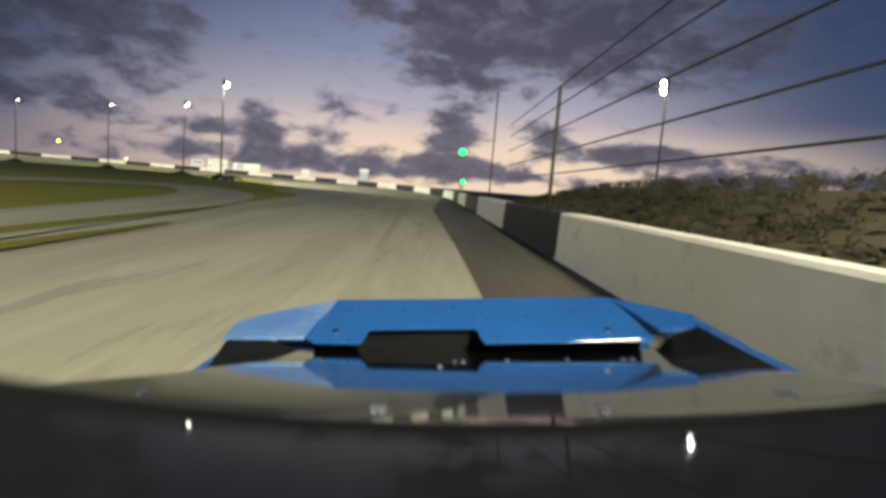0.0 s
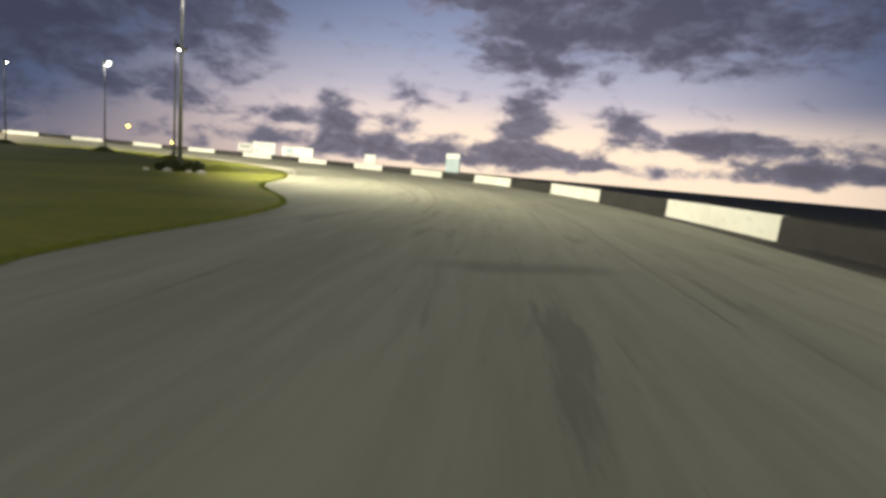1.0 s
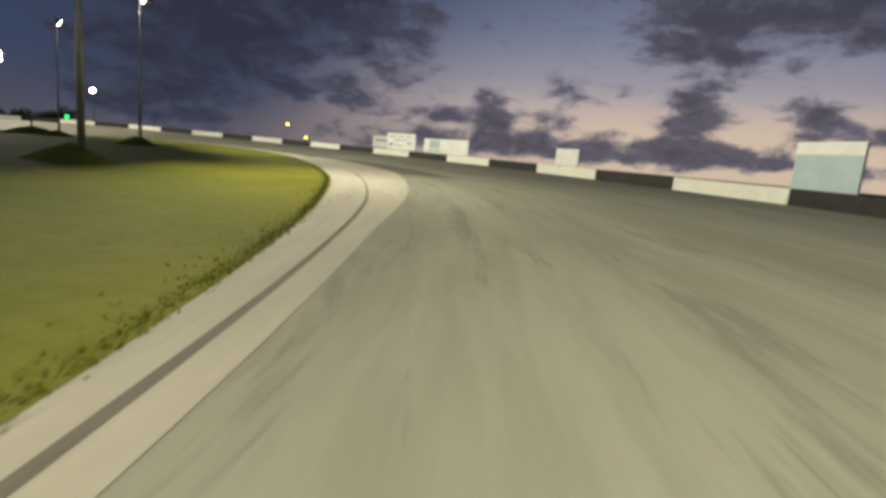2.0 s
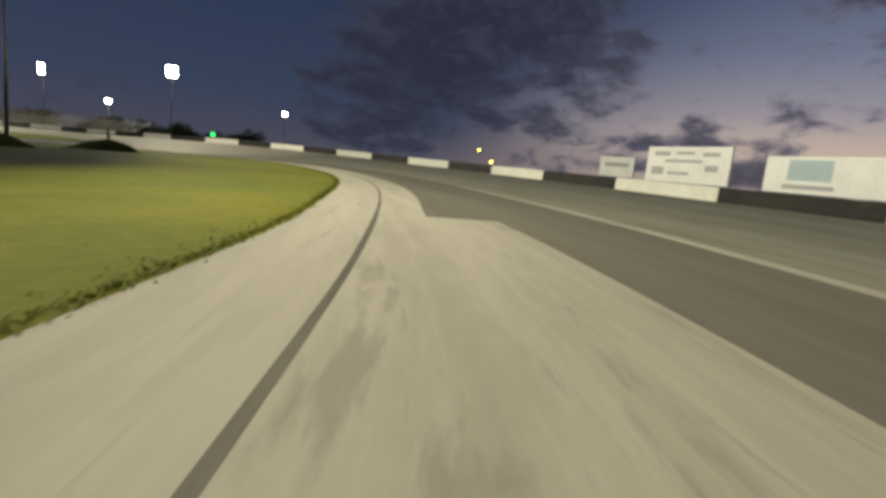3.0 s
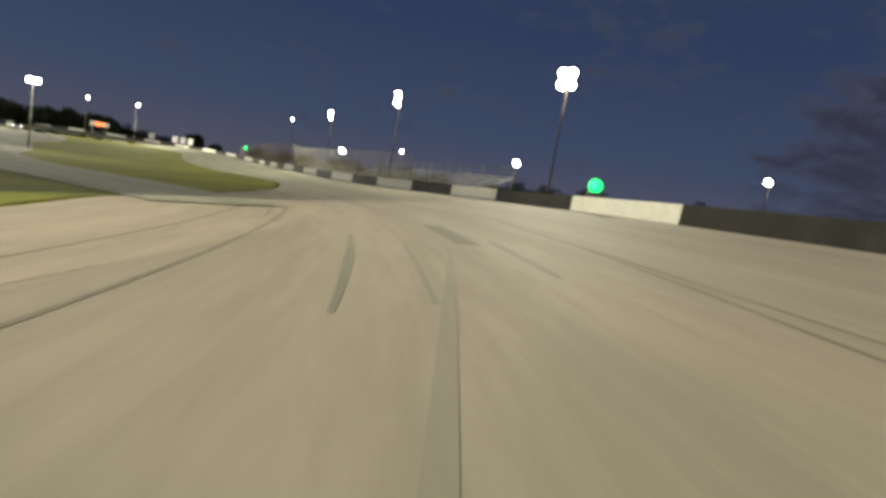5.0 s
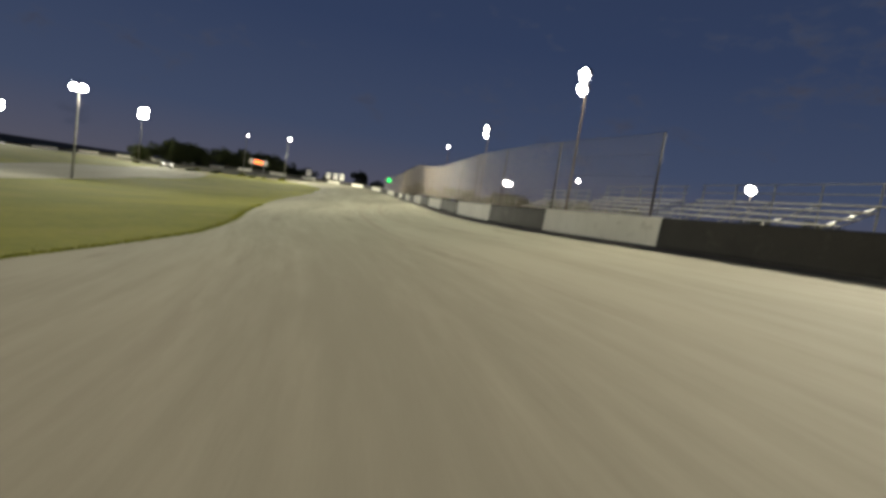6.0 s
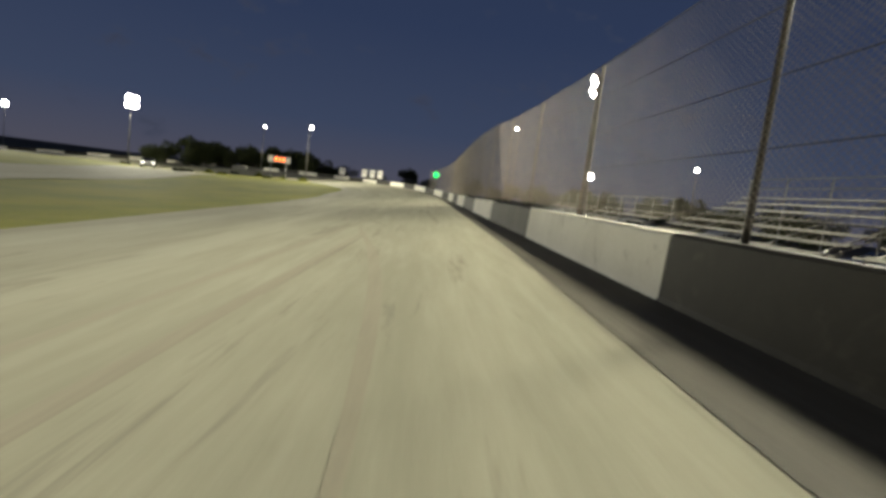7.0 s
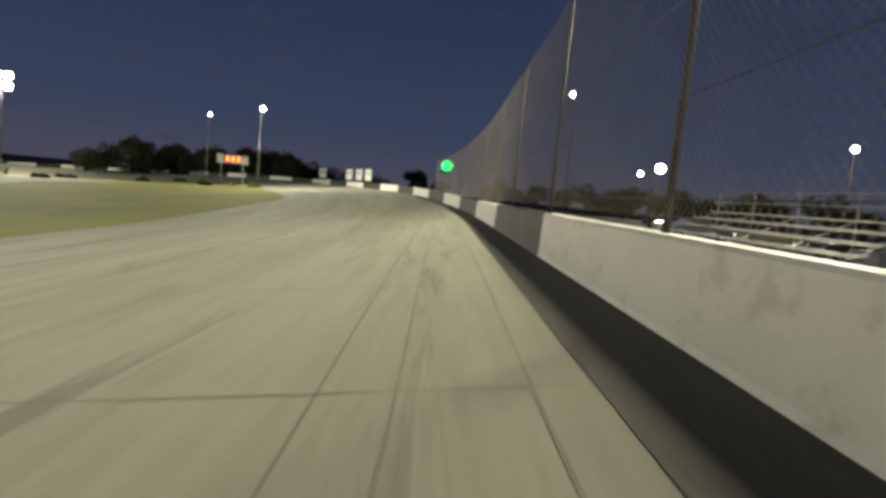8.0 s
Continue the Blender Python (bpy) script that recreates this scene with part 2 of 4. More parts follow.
ROUGH_GROUND = material("rough_ground", (0.09, 0.08, 0.047), (0.125, 0.108, 0.066), 0.95, 0.08, 2.5, bump=0.5, spot=(0.05, 0.055, 0.025), spec=0.12)
WHITE_BLOCK = material("white_painted_concrete", (0.80, 0.77, 0.66), (0.70, 0.67, 0.56), 0.65, 0.9, 22.0, bump=0.12, spot=(0.56, 0.53, 0.43), per_piece=0.12)
BLACK_BLOCK = material("black_painted_concrete", (0.028, 0.026, 0.022), (0.045, 0.041, 0.035), 0.6, 0.9, 22.0, bump=0.12, spot=(0.065, 0.058, 0.048), per_piece=0.3, spec=0.12)
CAP = material("wall_cap", (0.5, 0.47, 0.38), (0.36, 0.34, 0.28), 0.75, 1.5, 18.0)
STEEL = material("galvanised_steel", (0.33, 0.33, 0.31), (0.24, 0.235, 0.21), 0.5, 2.0, 30.0, metal=0.7)
DARK_STEEL = material("rusty_dark_steel", (0.06, 0.052, 0.042), (0.035, 0.03, 0.026), 0.7, 2.0, 30.0, metal=0.2)
BRUSH = material("dry_brush", (0.08, 0.07, 0.04), (0.055, 0.05, 0.029), 0.9, 0.3, 3.0, bump=0, spec=0.12)
WOOD_POLE = material("weathered_wood", (0.12, 0.085, 0.055), (0.07, 0.05, 0.035), 0.85, 2.0, 26.0)
CABLE = material("steel_cable", (0.05, 0.05, 0.05), (0.08, 0.075, 0.07), 0.6, 3.0, 30.0, metal=0.3)
WIRE = material("fence_wire", (0.34, 0.29, 0.23), (0.26, 0.22, 0.17), 0.6, 2.0, 30.0)
LAMP_BODY = material("lamp_housing", (0.12, 0.12, 0.12), (0.08, 0.08, 0.08), 0.5, 4.0, 30.0, metal=0.5)
LAMP_GLASS = material("flood_glass", (0.9, 0.9, 0.85), None, 0.3, emit=(1.0, 0.97, 0.88), power=120.0, bump=0)
FAR_GLASS = material("far_flood_glass", (0.9, 0.9, 0.85), None, 0.3, emit=(1.0, 0.96, 0.88), power=80.0, bump=0)
GREEN_GLASS = material("green_signal", (0.1, 0.8, 0.4), None, 0.3, emit=(0.0, 1.0, 0.15), power=3.0, bump=0)
YELLOW_GLASS = material("yellow_signal", (0.8, 0.6, 0.1), None, 0.3, emit=(1.0, 0.72, 0.10), power=10.0, bump=0)
RED_DIGIT = material("red_digits", (0.8, 0.2, 0.1), None, 0.4, emit=(1.0, 0.16, 0.03), power=9.0, bump=0)
BOARD = material("sign_white", (0.82, 0.80, 0.74), (0.70, 0.68, 0.63), 0.6, 0.7, 12.0, bump=0.05)
BOARD_DARK = material("sign_print", (0.33, 0.33, 0.32), (0.42, 0.41, 0.38), 0.6, 1.5, 12.0, bump=0.05)
BLUE_BOARD = material("sign_blue", (0.36, 0.45, 0.47), (0.45, 0.52, 0.53), 0.6, 0.8, 12.0, bump=0.05)
BLACK_PANEL = material("black_panel", (0.02, 0.02, 0.02), (0.035, 0.035, 0.035), 0.5, 2.0, 20.0)
BLADES = material("grass_blades", (0.20, 0.20, 0.022), (0.11, 0.13, 0.018), 0.85, 0.8, 12.0, bump=0, spot=(0.26, 0.22, 0.07), spec=0.1)
LEAF = material("dark_leaves", (0.04, 0.05, 0.02), (0.06, 0.068, 0.028), 0.8, 1.2, 9.0, bump=0, spec=0.12)
BARK = material("bark", (0.07, 0.055, 0.04), (0.04, 0.032, 0.024), 0.9, 3.0, 20.0, bump=0.5)
BENCH = material("bench_aluminium", (0.42, 0.41, 0.37), (0.30, 0.29, 0.26), 0.45, 1.0, 16.0, metal=0.5)
CAR_BLUE = material("blue_vinyl", (0.015, 0.092, 0.30), (0.012, 0.072, 0.24), 0.3, 1.5, 24.0, coat=1.0, bump=0.02)
# car blue made paler: the sky's reflection is put into the colour
CAR_SKY_SHEEN = material("blue_with_sky_sheen", (0.16, 0.22, 0.36), (0.05, 0.14, 0.36), 0.35, 4.0, 30.0, coat=0.3, bump=0.05)
MOUND = material("dark_grass", (0.15, 0.15, 0.022), (0.09, 0.10, 0.018), 0.95, 0.5, 7.0, bump=0.6, spec=0.1)
CAR_BLACK = material("gloss_black", (0.006, 0.006, 0.008), (0.010, 0.010, 0.012), 0.045, 2.0, 30.0, coat=1.0, bump=0.002, spec=0.8)
CAR_COWL = material("dark_gloss_panel", (0.006, 0.006, 0.006), (0.011, 0.011, 0.011), 0.035, 1.2, 18.0, bump=0.002, spec=0.045)
CAR_TRIM = material("satin_black", (0.004, 0.004, 0.004), (0.008, 0.008, 0.008), 0.7, 2.0, 30.0, spec=0.06)
TYRE = material("tyre_rubber", (0.02, 0.02, 0.02), (0.035, 0.033, 0.03), 0.85, 3.0, 30.0)
CHROME = material("bright_metal", (0.7, 0.7, 0.7), (0.55, 0.55, 0.55), 0.2, 5.0, 40.0, metal=1.0, bump=0)


# ---- mesh helpers ----
def mesh_of(name, verts, faces, mat, uvs=None, smooth_shade=False):
    me = bpy.data.meshes.new(name)
    me.from_pydata([tuple(map(float, v)) for v in verts], [], [tuple(f) for f in faces])
    me.materials.append(mat)
    if uvs is not None:
        layer = me.uv_layers.new(name="UVMap")
        idx = np.empty(len(me.loops), dtype=np.int32)
        me.loops.foreach_get("vertex_index", idx)
        layer.data.foreach_set("uv", np.asarray(uvs, dtype=np.float32)[idx].ravel())
    if smooth_shade:
        me.polygons.foreach_set("use_smooth", [True] * len(me.polygons))
    me.update()
    return me


class Shape:
    """Collects boxes, tubes and plates into one mesh."""

    def __init__(self):
        self.v, self.f = [], []

    def add(self, verts, faces):
        k = len(self.v)
        self.v += [tuple(v) for v in verts]
        self.f += [tuple(i + k for i in f) for f in faces]
        return self

    def box(self, x0, x1, y0, y1, z0, z1, bevel=0.0, m=None):
        bm = bmesh.new()
        bmesh.ops.create_cube(bm, size=1.0)
        for v in bm.verts:
            v.co = ((x0 + x1) / 2 + v.co.x * (x1 - x0), (y0 + y1) / 2 + v.co.y * (y1 - y0), (z0 + z1) / 2 + v.co.z * (z1 - z0))
        if bevel:
            bmesh.ops.bevel(bm, geom=bm.edges[:], offset=bevel, segments=2, affect="EDGES", profile=0.6)
        return self.take(bm, m)

    def take(self, bm, m=None):
        bm.verts.ensure_lookup_table()
        bm.verts.index_update()
        self.add([(m @ v.co if m else v.co)[:] for v in bm.verts], [[v.index for v in f.verts] for f in bm.faces])
        bm.free()
        return self

    def tube(self, a, b, r0, r1=None, sides=8, caps=True):
        a, b = Vector(a), Vector(b)
        r1 = r0 if r1 is None else r1
        w = (b - a).normalized()
        u = w.orthogonal().normalized()
        t = w.cross(u)
        ring = [(math.cos(2 * math.pi * i / sides), math.sin(2 * math.pi * i / sides)) for i in range(sides)]
        verts = [a + (u * c + t * s) * r0 for c, s in ring] + [b + (u * c + t * s) * r1 for c, s in ring]
        faces = [(i, (i + 1) % sides, sides + (i + 1) % sides, sides + i) for i in range(sides)]
        if caps:
            faces += [tuple(range(sides))[::-1], tuple(range(sides, 2 * sides))]
        return self.add(verts, faces)

    def sweep(self, points, r, sides=6):
        """One unbroken thin rod through the points."""
        pts = [Vector(p) for p in points]
        k, m = len(self.v), len(pts)
        for i, p in enumerate(pts):
            w = (pts[min(i + 1, m - 1)] - pts[max(i - 1, 0)]).normalized()
            u = w.cross(Vector((0, 0, 1))).normalized()
            t = w.cross(u)
            self.v += [tuple(p + (u * math.cos(2 * math.pi * j / sides) + t * math.sin(2 * math.pi * j / sides)) * r) for j in range(sides)]
        self.f += [(k + i * sides + j, k + i * sides + (j + 1) % sides, k + (i + 1) * sides + (j + 1) % sides, k + (i + 1) * sides + j) for i in range(m - 1) for j in range(sides)]
        return self

    def ball(self, c, r, flat=1.0, sub=2):
        bm = bmesh.new()
        bmesh.ops.create_icosphere(bm, subdivisions=sub, radius=r)
        return self.take(bm, Matrix.Translation(c) @ Matrix.Diagonal((1, 1, flat, 1)))

    def mesh(self, name, mat, smooth_shade=False):
        return mesh_of(name, self.v, self.f, mat, None, smooth_shade)


def part(name, shape, mat, parent, label="", smooth_shade=False):
    ob = new(name, shape if isinstance(shape, bpy.types.Mesh) else shape.mesh(name, mat, smooth_shade))
    ob.parent = parent
    return tagged(ob, label)


def thing(name, label, category, m=None, group="", kind=""):
    ob = new(name)
    ob.empty_display_size = 0.3
    if m is not None:
        ob.matrix_basis = m
    return tagged(ob, label, category, group, kind)


def strip(name, s0, s1, d0, d1, lift, mat, step=2.0, cross=1.5):
    """A paved strip between two distances from the wall; d0 and d1 are numbers or tables over s."""
    s = np.linspace(s0, s1, max(2, int((s1 - s0) / step) + 1))
    a = smooth(d0, s, 2.5) if isinstance(d0, list) else np.full_like(s, d0)
    b = smooth(d1, s, 2.5) if isinstance(d1, list) else np.full_like(s, d1)
    nc = max(2, int(np.max(np.abs(b - a)) / cross) + 1)
    verts, uvs = [], []
    for k in range(nc):
        d = a + (b - a) * k / (nc - 1)
        p = along(s, d, lift)
        verts.append(p)
        uvs.append(np.stack([s, d], 1))
    n = len(s)
    faces = [(k * n + i, k * n + i + 1, (k + 1) * n + i + 1, (k + 1) * n + i) for k in range(nc - 1) for i in range(n - 1)]
    return new(name, mesh_of(name, np.concatenate(verts), faces, mat, np.concatenate(uvs), True))

# ---- ground, track and infield ----
# inner edge of the paving, metres from the wall
EDGE = [(-200, 7.6), (74, 7.7), (80, 8.1), (84, 7.7), (87.3, 8.2), (88.8, 10.0), (90.3, 11.1), (92, 11.25), (94, 11.05), (97, 11.15), (99, 11.5), (101, 12.2), (104, 13.8), (106.5, 14.8), (108, 15.0), (116, 15.7), (124, 16.4), (136, 17.4), (150, 18.1), (160, 18.3), (168, 18.15), (172, 17.85), (178, 17.7), (195, 16.5), (215, 16),
        (228, 15.3), (231, 15.9), (235, 16.4), (241, 17.0), (250, 16.3), (254, 16.7), (259, 17.2), (266, 15.6), (276, 11.6), (286, 8.6), (292, 8.8), (296, 9.25), (303, 10.2), (310, 10.95), (326, 11.95), (338, 12.4), (346, 12.9), (362, 12.6), (374, 10.6), (384, 11.6), (395, 12.8), (403.5, 13.3), (412, 14.6), (423, 16.3), (444, 19.5), (460, 20.5), (480, 20), (640, 18)]


def nearest(xy):
    out = np.empty((len(xy), 2))
    for k in range(0, len(xy), 4000):
        q = xy[k:k + 4000]
        j = ((q[:, None, :] - LINE_P[None, ::4, :2]) ** 2).sum(2).argmin(1) * 4
        h = LINE_P[j, 2]
        e = q - LINE_P[j, :2]
        out[k:k + 4000, 0] = LINE_S[j] - e[:, 0] * np.sin(h) + e[:, 1] * np.cos(h)
        out[k:k + 4000, 1] = -(e[:, 0] * np.cos(h) + e[:, 1] * np.sin(h))
    return out


def build_ground():
    """One sheet: fine over the oval, coarse out to the horizon; it dips under the paving."""
    fine_x, fine_y = np.arange(-330, 90.1, 2.0), np.arange(-150, 260.1, 2.0)
    far = np.array([0, 12, 30, 60, 120, 250, 500, 1000, 2000, 4000.0])
    xs = np.concatenate([fine_x[0] - far[:0:-1], fine_x, fine_x[-1] + far[1:]])
    ys = np.concatenate([fine_y[0] - far[:0:-1], fine_y, fine_y[-1] + far[1:]])
    gx, gy = np.meshgrid(xs, ys)
    xy = np.stack([gx.ravel(), gy.ravel()], 1)
    sd = nearest(xy)
    s, d = sd[:, 0], sd[:, 1]
    z = surface(np.clip(s, -200, 640), np.clip(d, -40, 60))
    under = (d > -1.5) & (d < smooth(EDGE, s, 2.5) + 4.0) & (s < 560)
    verge = (d > 0) & (d < smooth(EDGE, s, 2.5) + 15.0) & (s < 560)
    out = d < -1.0
    z = np.where(under, z - 0.35, np.where(verge, z - 0.12, np.where(out, z - 0.25, z)))
    lump = np.array([noise.noise(Vector((x * 0.05, y * 0.05, 0.0))) for x, y in xy]) * np.where(out, 0.35, 0.05)
    far_off = np.hypot(xy[:, 0] + 110, xy[:, 1] - 50)
    z = z + np.where(far_off < 260, lump, 0) - np.clip((far_off - 260) / 1500, 0, 0.8)
    nx = len(xs)
    faces = [(j * nx + i, j * nx + i + 1, (j + 1) * nx + i + 1, (j + 1) * nx + i) for j in range(len(ys) - 1) for i in range(nx - 1)]
    me = mesh_of("ground", np.column_stack([xy, z]), faces, GRASS, None, True)
    me.materials.append(ROUGH_GROUND)
    mid = np.array([np.mean(d[list(f)]) for f in faces])
    ms = np.array([s[f[0]] for f in faces])
    me.polygons.foreach_set("material_index", ((mid < 0) | (ms < -60)).astype(np.int32))
    return tagged(new("ground", me), "mown grass infield and rough dark ground round the oval", "ground", kind="structure")


build_ground()
tagged(strip("track", -140, 560, -0.35, EDGE, 0.0, ASPHALT, step=1.0, cross=0.75), "worn pale beige asphalt of a banked oval track", "track", kind="structure")
tagged(strip("grass_verge", -138, 556, [(s, d - 0.03) for s, d in EDGE], [(s, d + 15.6) for s, d in EDGE], 0.005, GRASS, step=1.5), "short yellow-green grass along the paving", "grass", kind="structure")
# darker strips over the track beside the wall, narrowing towards their ends
tagged(strip("gutter", -140, 128, 0.0, [(-200, 1.25), (66, 1.25), (74, 1.45), (80, 1.65), (91, 1.35), (105, 0.8), (128, 0.1)], 0.006, WALL_FOOT, cross=0.7), "dark strip along the foot of the wall", "pavement", kind="structure")
tagged(strip("gutter", 268, 378, 0.0, [(200, 0.1), (268, 0.1), (288, 1.15), (310, 0.72), (340, 0.66), (378, 0.6)], 0.006, WALL_FOOT, cross=0.7), "dark strip along the foot of the wall", "pavement", kind="structure")
LANE_OUT = [(140, 12.3), (160, 12.4), (184, 12.3), (197, 11.85), (205, 11.5), (212, 11.4), (220, 11.35), (229.5, 11.3)]
LANE_IN = [(140, 14.9), (156, 14.7), (175, 14.75)]
LANE_IN_FAR = [(175, 16.0), (179, 15.6), (186, 15.0), (191, 14.72), (195, 14.55), (202, 14.25), (209, 13.9), (215, 13.6), (222, 13.3), (229.5, 13.2)]
tagged(strip("dark_lane", 150, 175, LANE_OUT, LANE_IN, 0.003, DARK_LANE, step=1.0, cross=0.75), "dark brown asphalt racing lane", "pavement", kind="structure")
tagged(strip("dark_lane", 175, 229.5, LANE_OUT, LANE_IN_FAR, 0.003, DARK_LANE, step=1.0, cross=0.75), "dark brown asphalt racing lane", "pavement", kind="structure")
tagged(strip("pale_lane", 112, 150, [(112, 15.6), (130, 16.0), (142, 15.4), (156, 14.6)], EDGE, 0.003, PALE_LANE, step=1.0, cross=0.75), "pale concrete inner lane beside the grass", "pavement", kind="structure")
tagged(strip("pale_lane", 150, 175, LANE_IN, EDGE, 0.003, PALE_LANE, step=1.0, cross=0.75), "pale concrete inner lane beside the grass", "pavement", kind="structure")
tagged(strip("pale_lane", 175, 240, LANE_IN_FAR + [(240, 13.8)], EDGE, 0.003, PALE_LANE, step=1.0, cross=0.75), "pale concrete inner lane beside the grass", "pavement", kind="structure")
tagged(strip("pale_joint", 152, 190, [(s, d - 0.35) for s, d in LANE_OUT], [(s, d - 0.04) for s, d in LANE_OUT], 0.004, PALE_LANE, step=1.0), "narrow pale strip along the dark lane", "pavement", kind="structure")
tagged(strip("pale_lane", 240, 264, [(240, 13.8), (250, 12.4), (264, 11.0)], EDGE, 0.003, TAN_LANE, step=1.0, cross=0.75), "tan asphalt inner lane beside the grass", "pavement", kind="structure")
tagged(strip("asphalt_patch", 114.5, 120.5, 13.1, 14.4, 0.0035, PATCH, step=1.0, cross=0.65), "dark rectangular asphalt repair patch", "pavement", kind="structure")


def ribbon(name, points, width, lift, mat):
    """A paved way along points (s, d) of the plan, rounded; width is a number, or one for either end."""
    q = np.array(points, float)
    for _ in range(3):
        q = np.concatenate([q[:1], np.stack([q[:-1] * 0.75 + q[1:] * 0.25, q[:-1] * 0.25 + q[1:] * 0.75], 1).reshape(-1, 2), q[-1:]])
    mid = along(q[:, 0], q[:, 1])
    way = np.gradient(mid[:, :2], axis=0)
    way /= np.linalg.norm(way, axis=1)[:, None]
    side = np.stack([-way[:, 1], way[:, 0]], 1)
    rows, uvs = [], []
    first, last = width if isinstance(width, tuple) else (width, width)
    width = np.linspace(0, 1, len(q)) ** 0.7 * (last - first) + first
    for k in np.linspace(-0.5, 0.5, 9):
        xy = mid[:, :2] + side * (k * width)[:, None]
        sd = nearest(xy)
        rows.append(np.column_stack([xy, surface(sd[:, 0], sd[:, 1]) + lift]))
        uvs.append(np.column_stack([np.arange(len(q)) * 0.8, k * width]))
    n = len(q)
    faces = [(k * n + i, k * n + i + 1, (k + 1) * n + i + 1, (k + 1) * n + i) for k in range(8) for i in range(n - 1)]
    return new(name, mesh_of(name, np.concatenate(rows), faces, mat, np.concatenate(uvs), True))


tagged(ribbon("infield_road", [(30, 7.0), (60, 8.4), (72, 8.8), (80, 9.4), (85.5, 12.0), (87, 15.5), (82, 19), (70, 20.5), (40, 21)], 2.8, 0.03, ASPHALT), "narrow paved loop road through the infield grass", "road", kind="structure")
tagged(ribbon("infield_road", [(259, 14.0), (268, 17.6), (277, 20.6), (285, 23.4), (292, 26.5), (304, 28.6), (316, 30.8), (330, 34.0), (343, 37.0), (355, 36.5), (365, 35.5), (377, 35.0), (388, 34.6), (396, 33.0), (404, 31.0)], (3.2, 11.0), 0.035, ASPHALT), "paved service road across the infield grass", "road", kind="structure")


for d0, d1 in (([(40, 7.6), (67, 7.6), (72, 7.35), (75, 7.4)], [(40, 8.25), (67, 8.25), (72, 7.95), (75, 7.45)]), ([(40, 6.5), (66.5, 6.55), (70, 6.4)], [(40, 7.1), (66.5, 7.15), (70, 6.45)])):
    tagged(strip("grass_strip", 40, d0[-1][0], d0, d1, 0.034, MOUND, step=1.0), "narrow dark grass strip between track and loop road", "grass", kind="structure")


def build_blades():
    """Ragged grass: single blades, thick along the paving's edge and thinner farther in."""
    rng = np.random.default_rng(8)
    n = 52000
    s = rng.uniform(62, 300, n)
    off = np.where(rng.random(n) < 0.75, rng.normal(0.05, 0.05, n), rng.gamma(1.3, 0.12, n))
    d = smooth(EDGE, s, 2.5) + off
    base = along(s, d, 0.0)
    turn = rng.uniform(0, 2 * math.pi, n)
    tall = rng.uniform(0.012, 0.038, n)
    wide = rng.uniform(0.005, 0.012, n)
    lean = rng.normal(0, 0.02, (n, 2))
    side = np.stack([np.cos(turn), np.sin(turn), np.zeros(n)], 1) * wide[:, None]
    tip = base + np.column_stack([lean, tall])
    verts = np.stack([base - side, base + side, tip], 1).reshape(-1, 3)
    faces = np.arange(3 * n).reshape(-1, 3).tolist()
    tagged(new("grass_blades", mesh_of("grass_blades", verts, faces, BLADES)), "ragged short grass blades along the paving", "grass", kind="stuff")


build_blades()


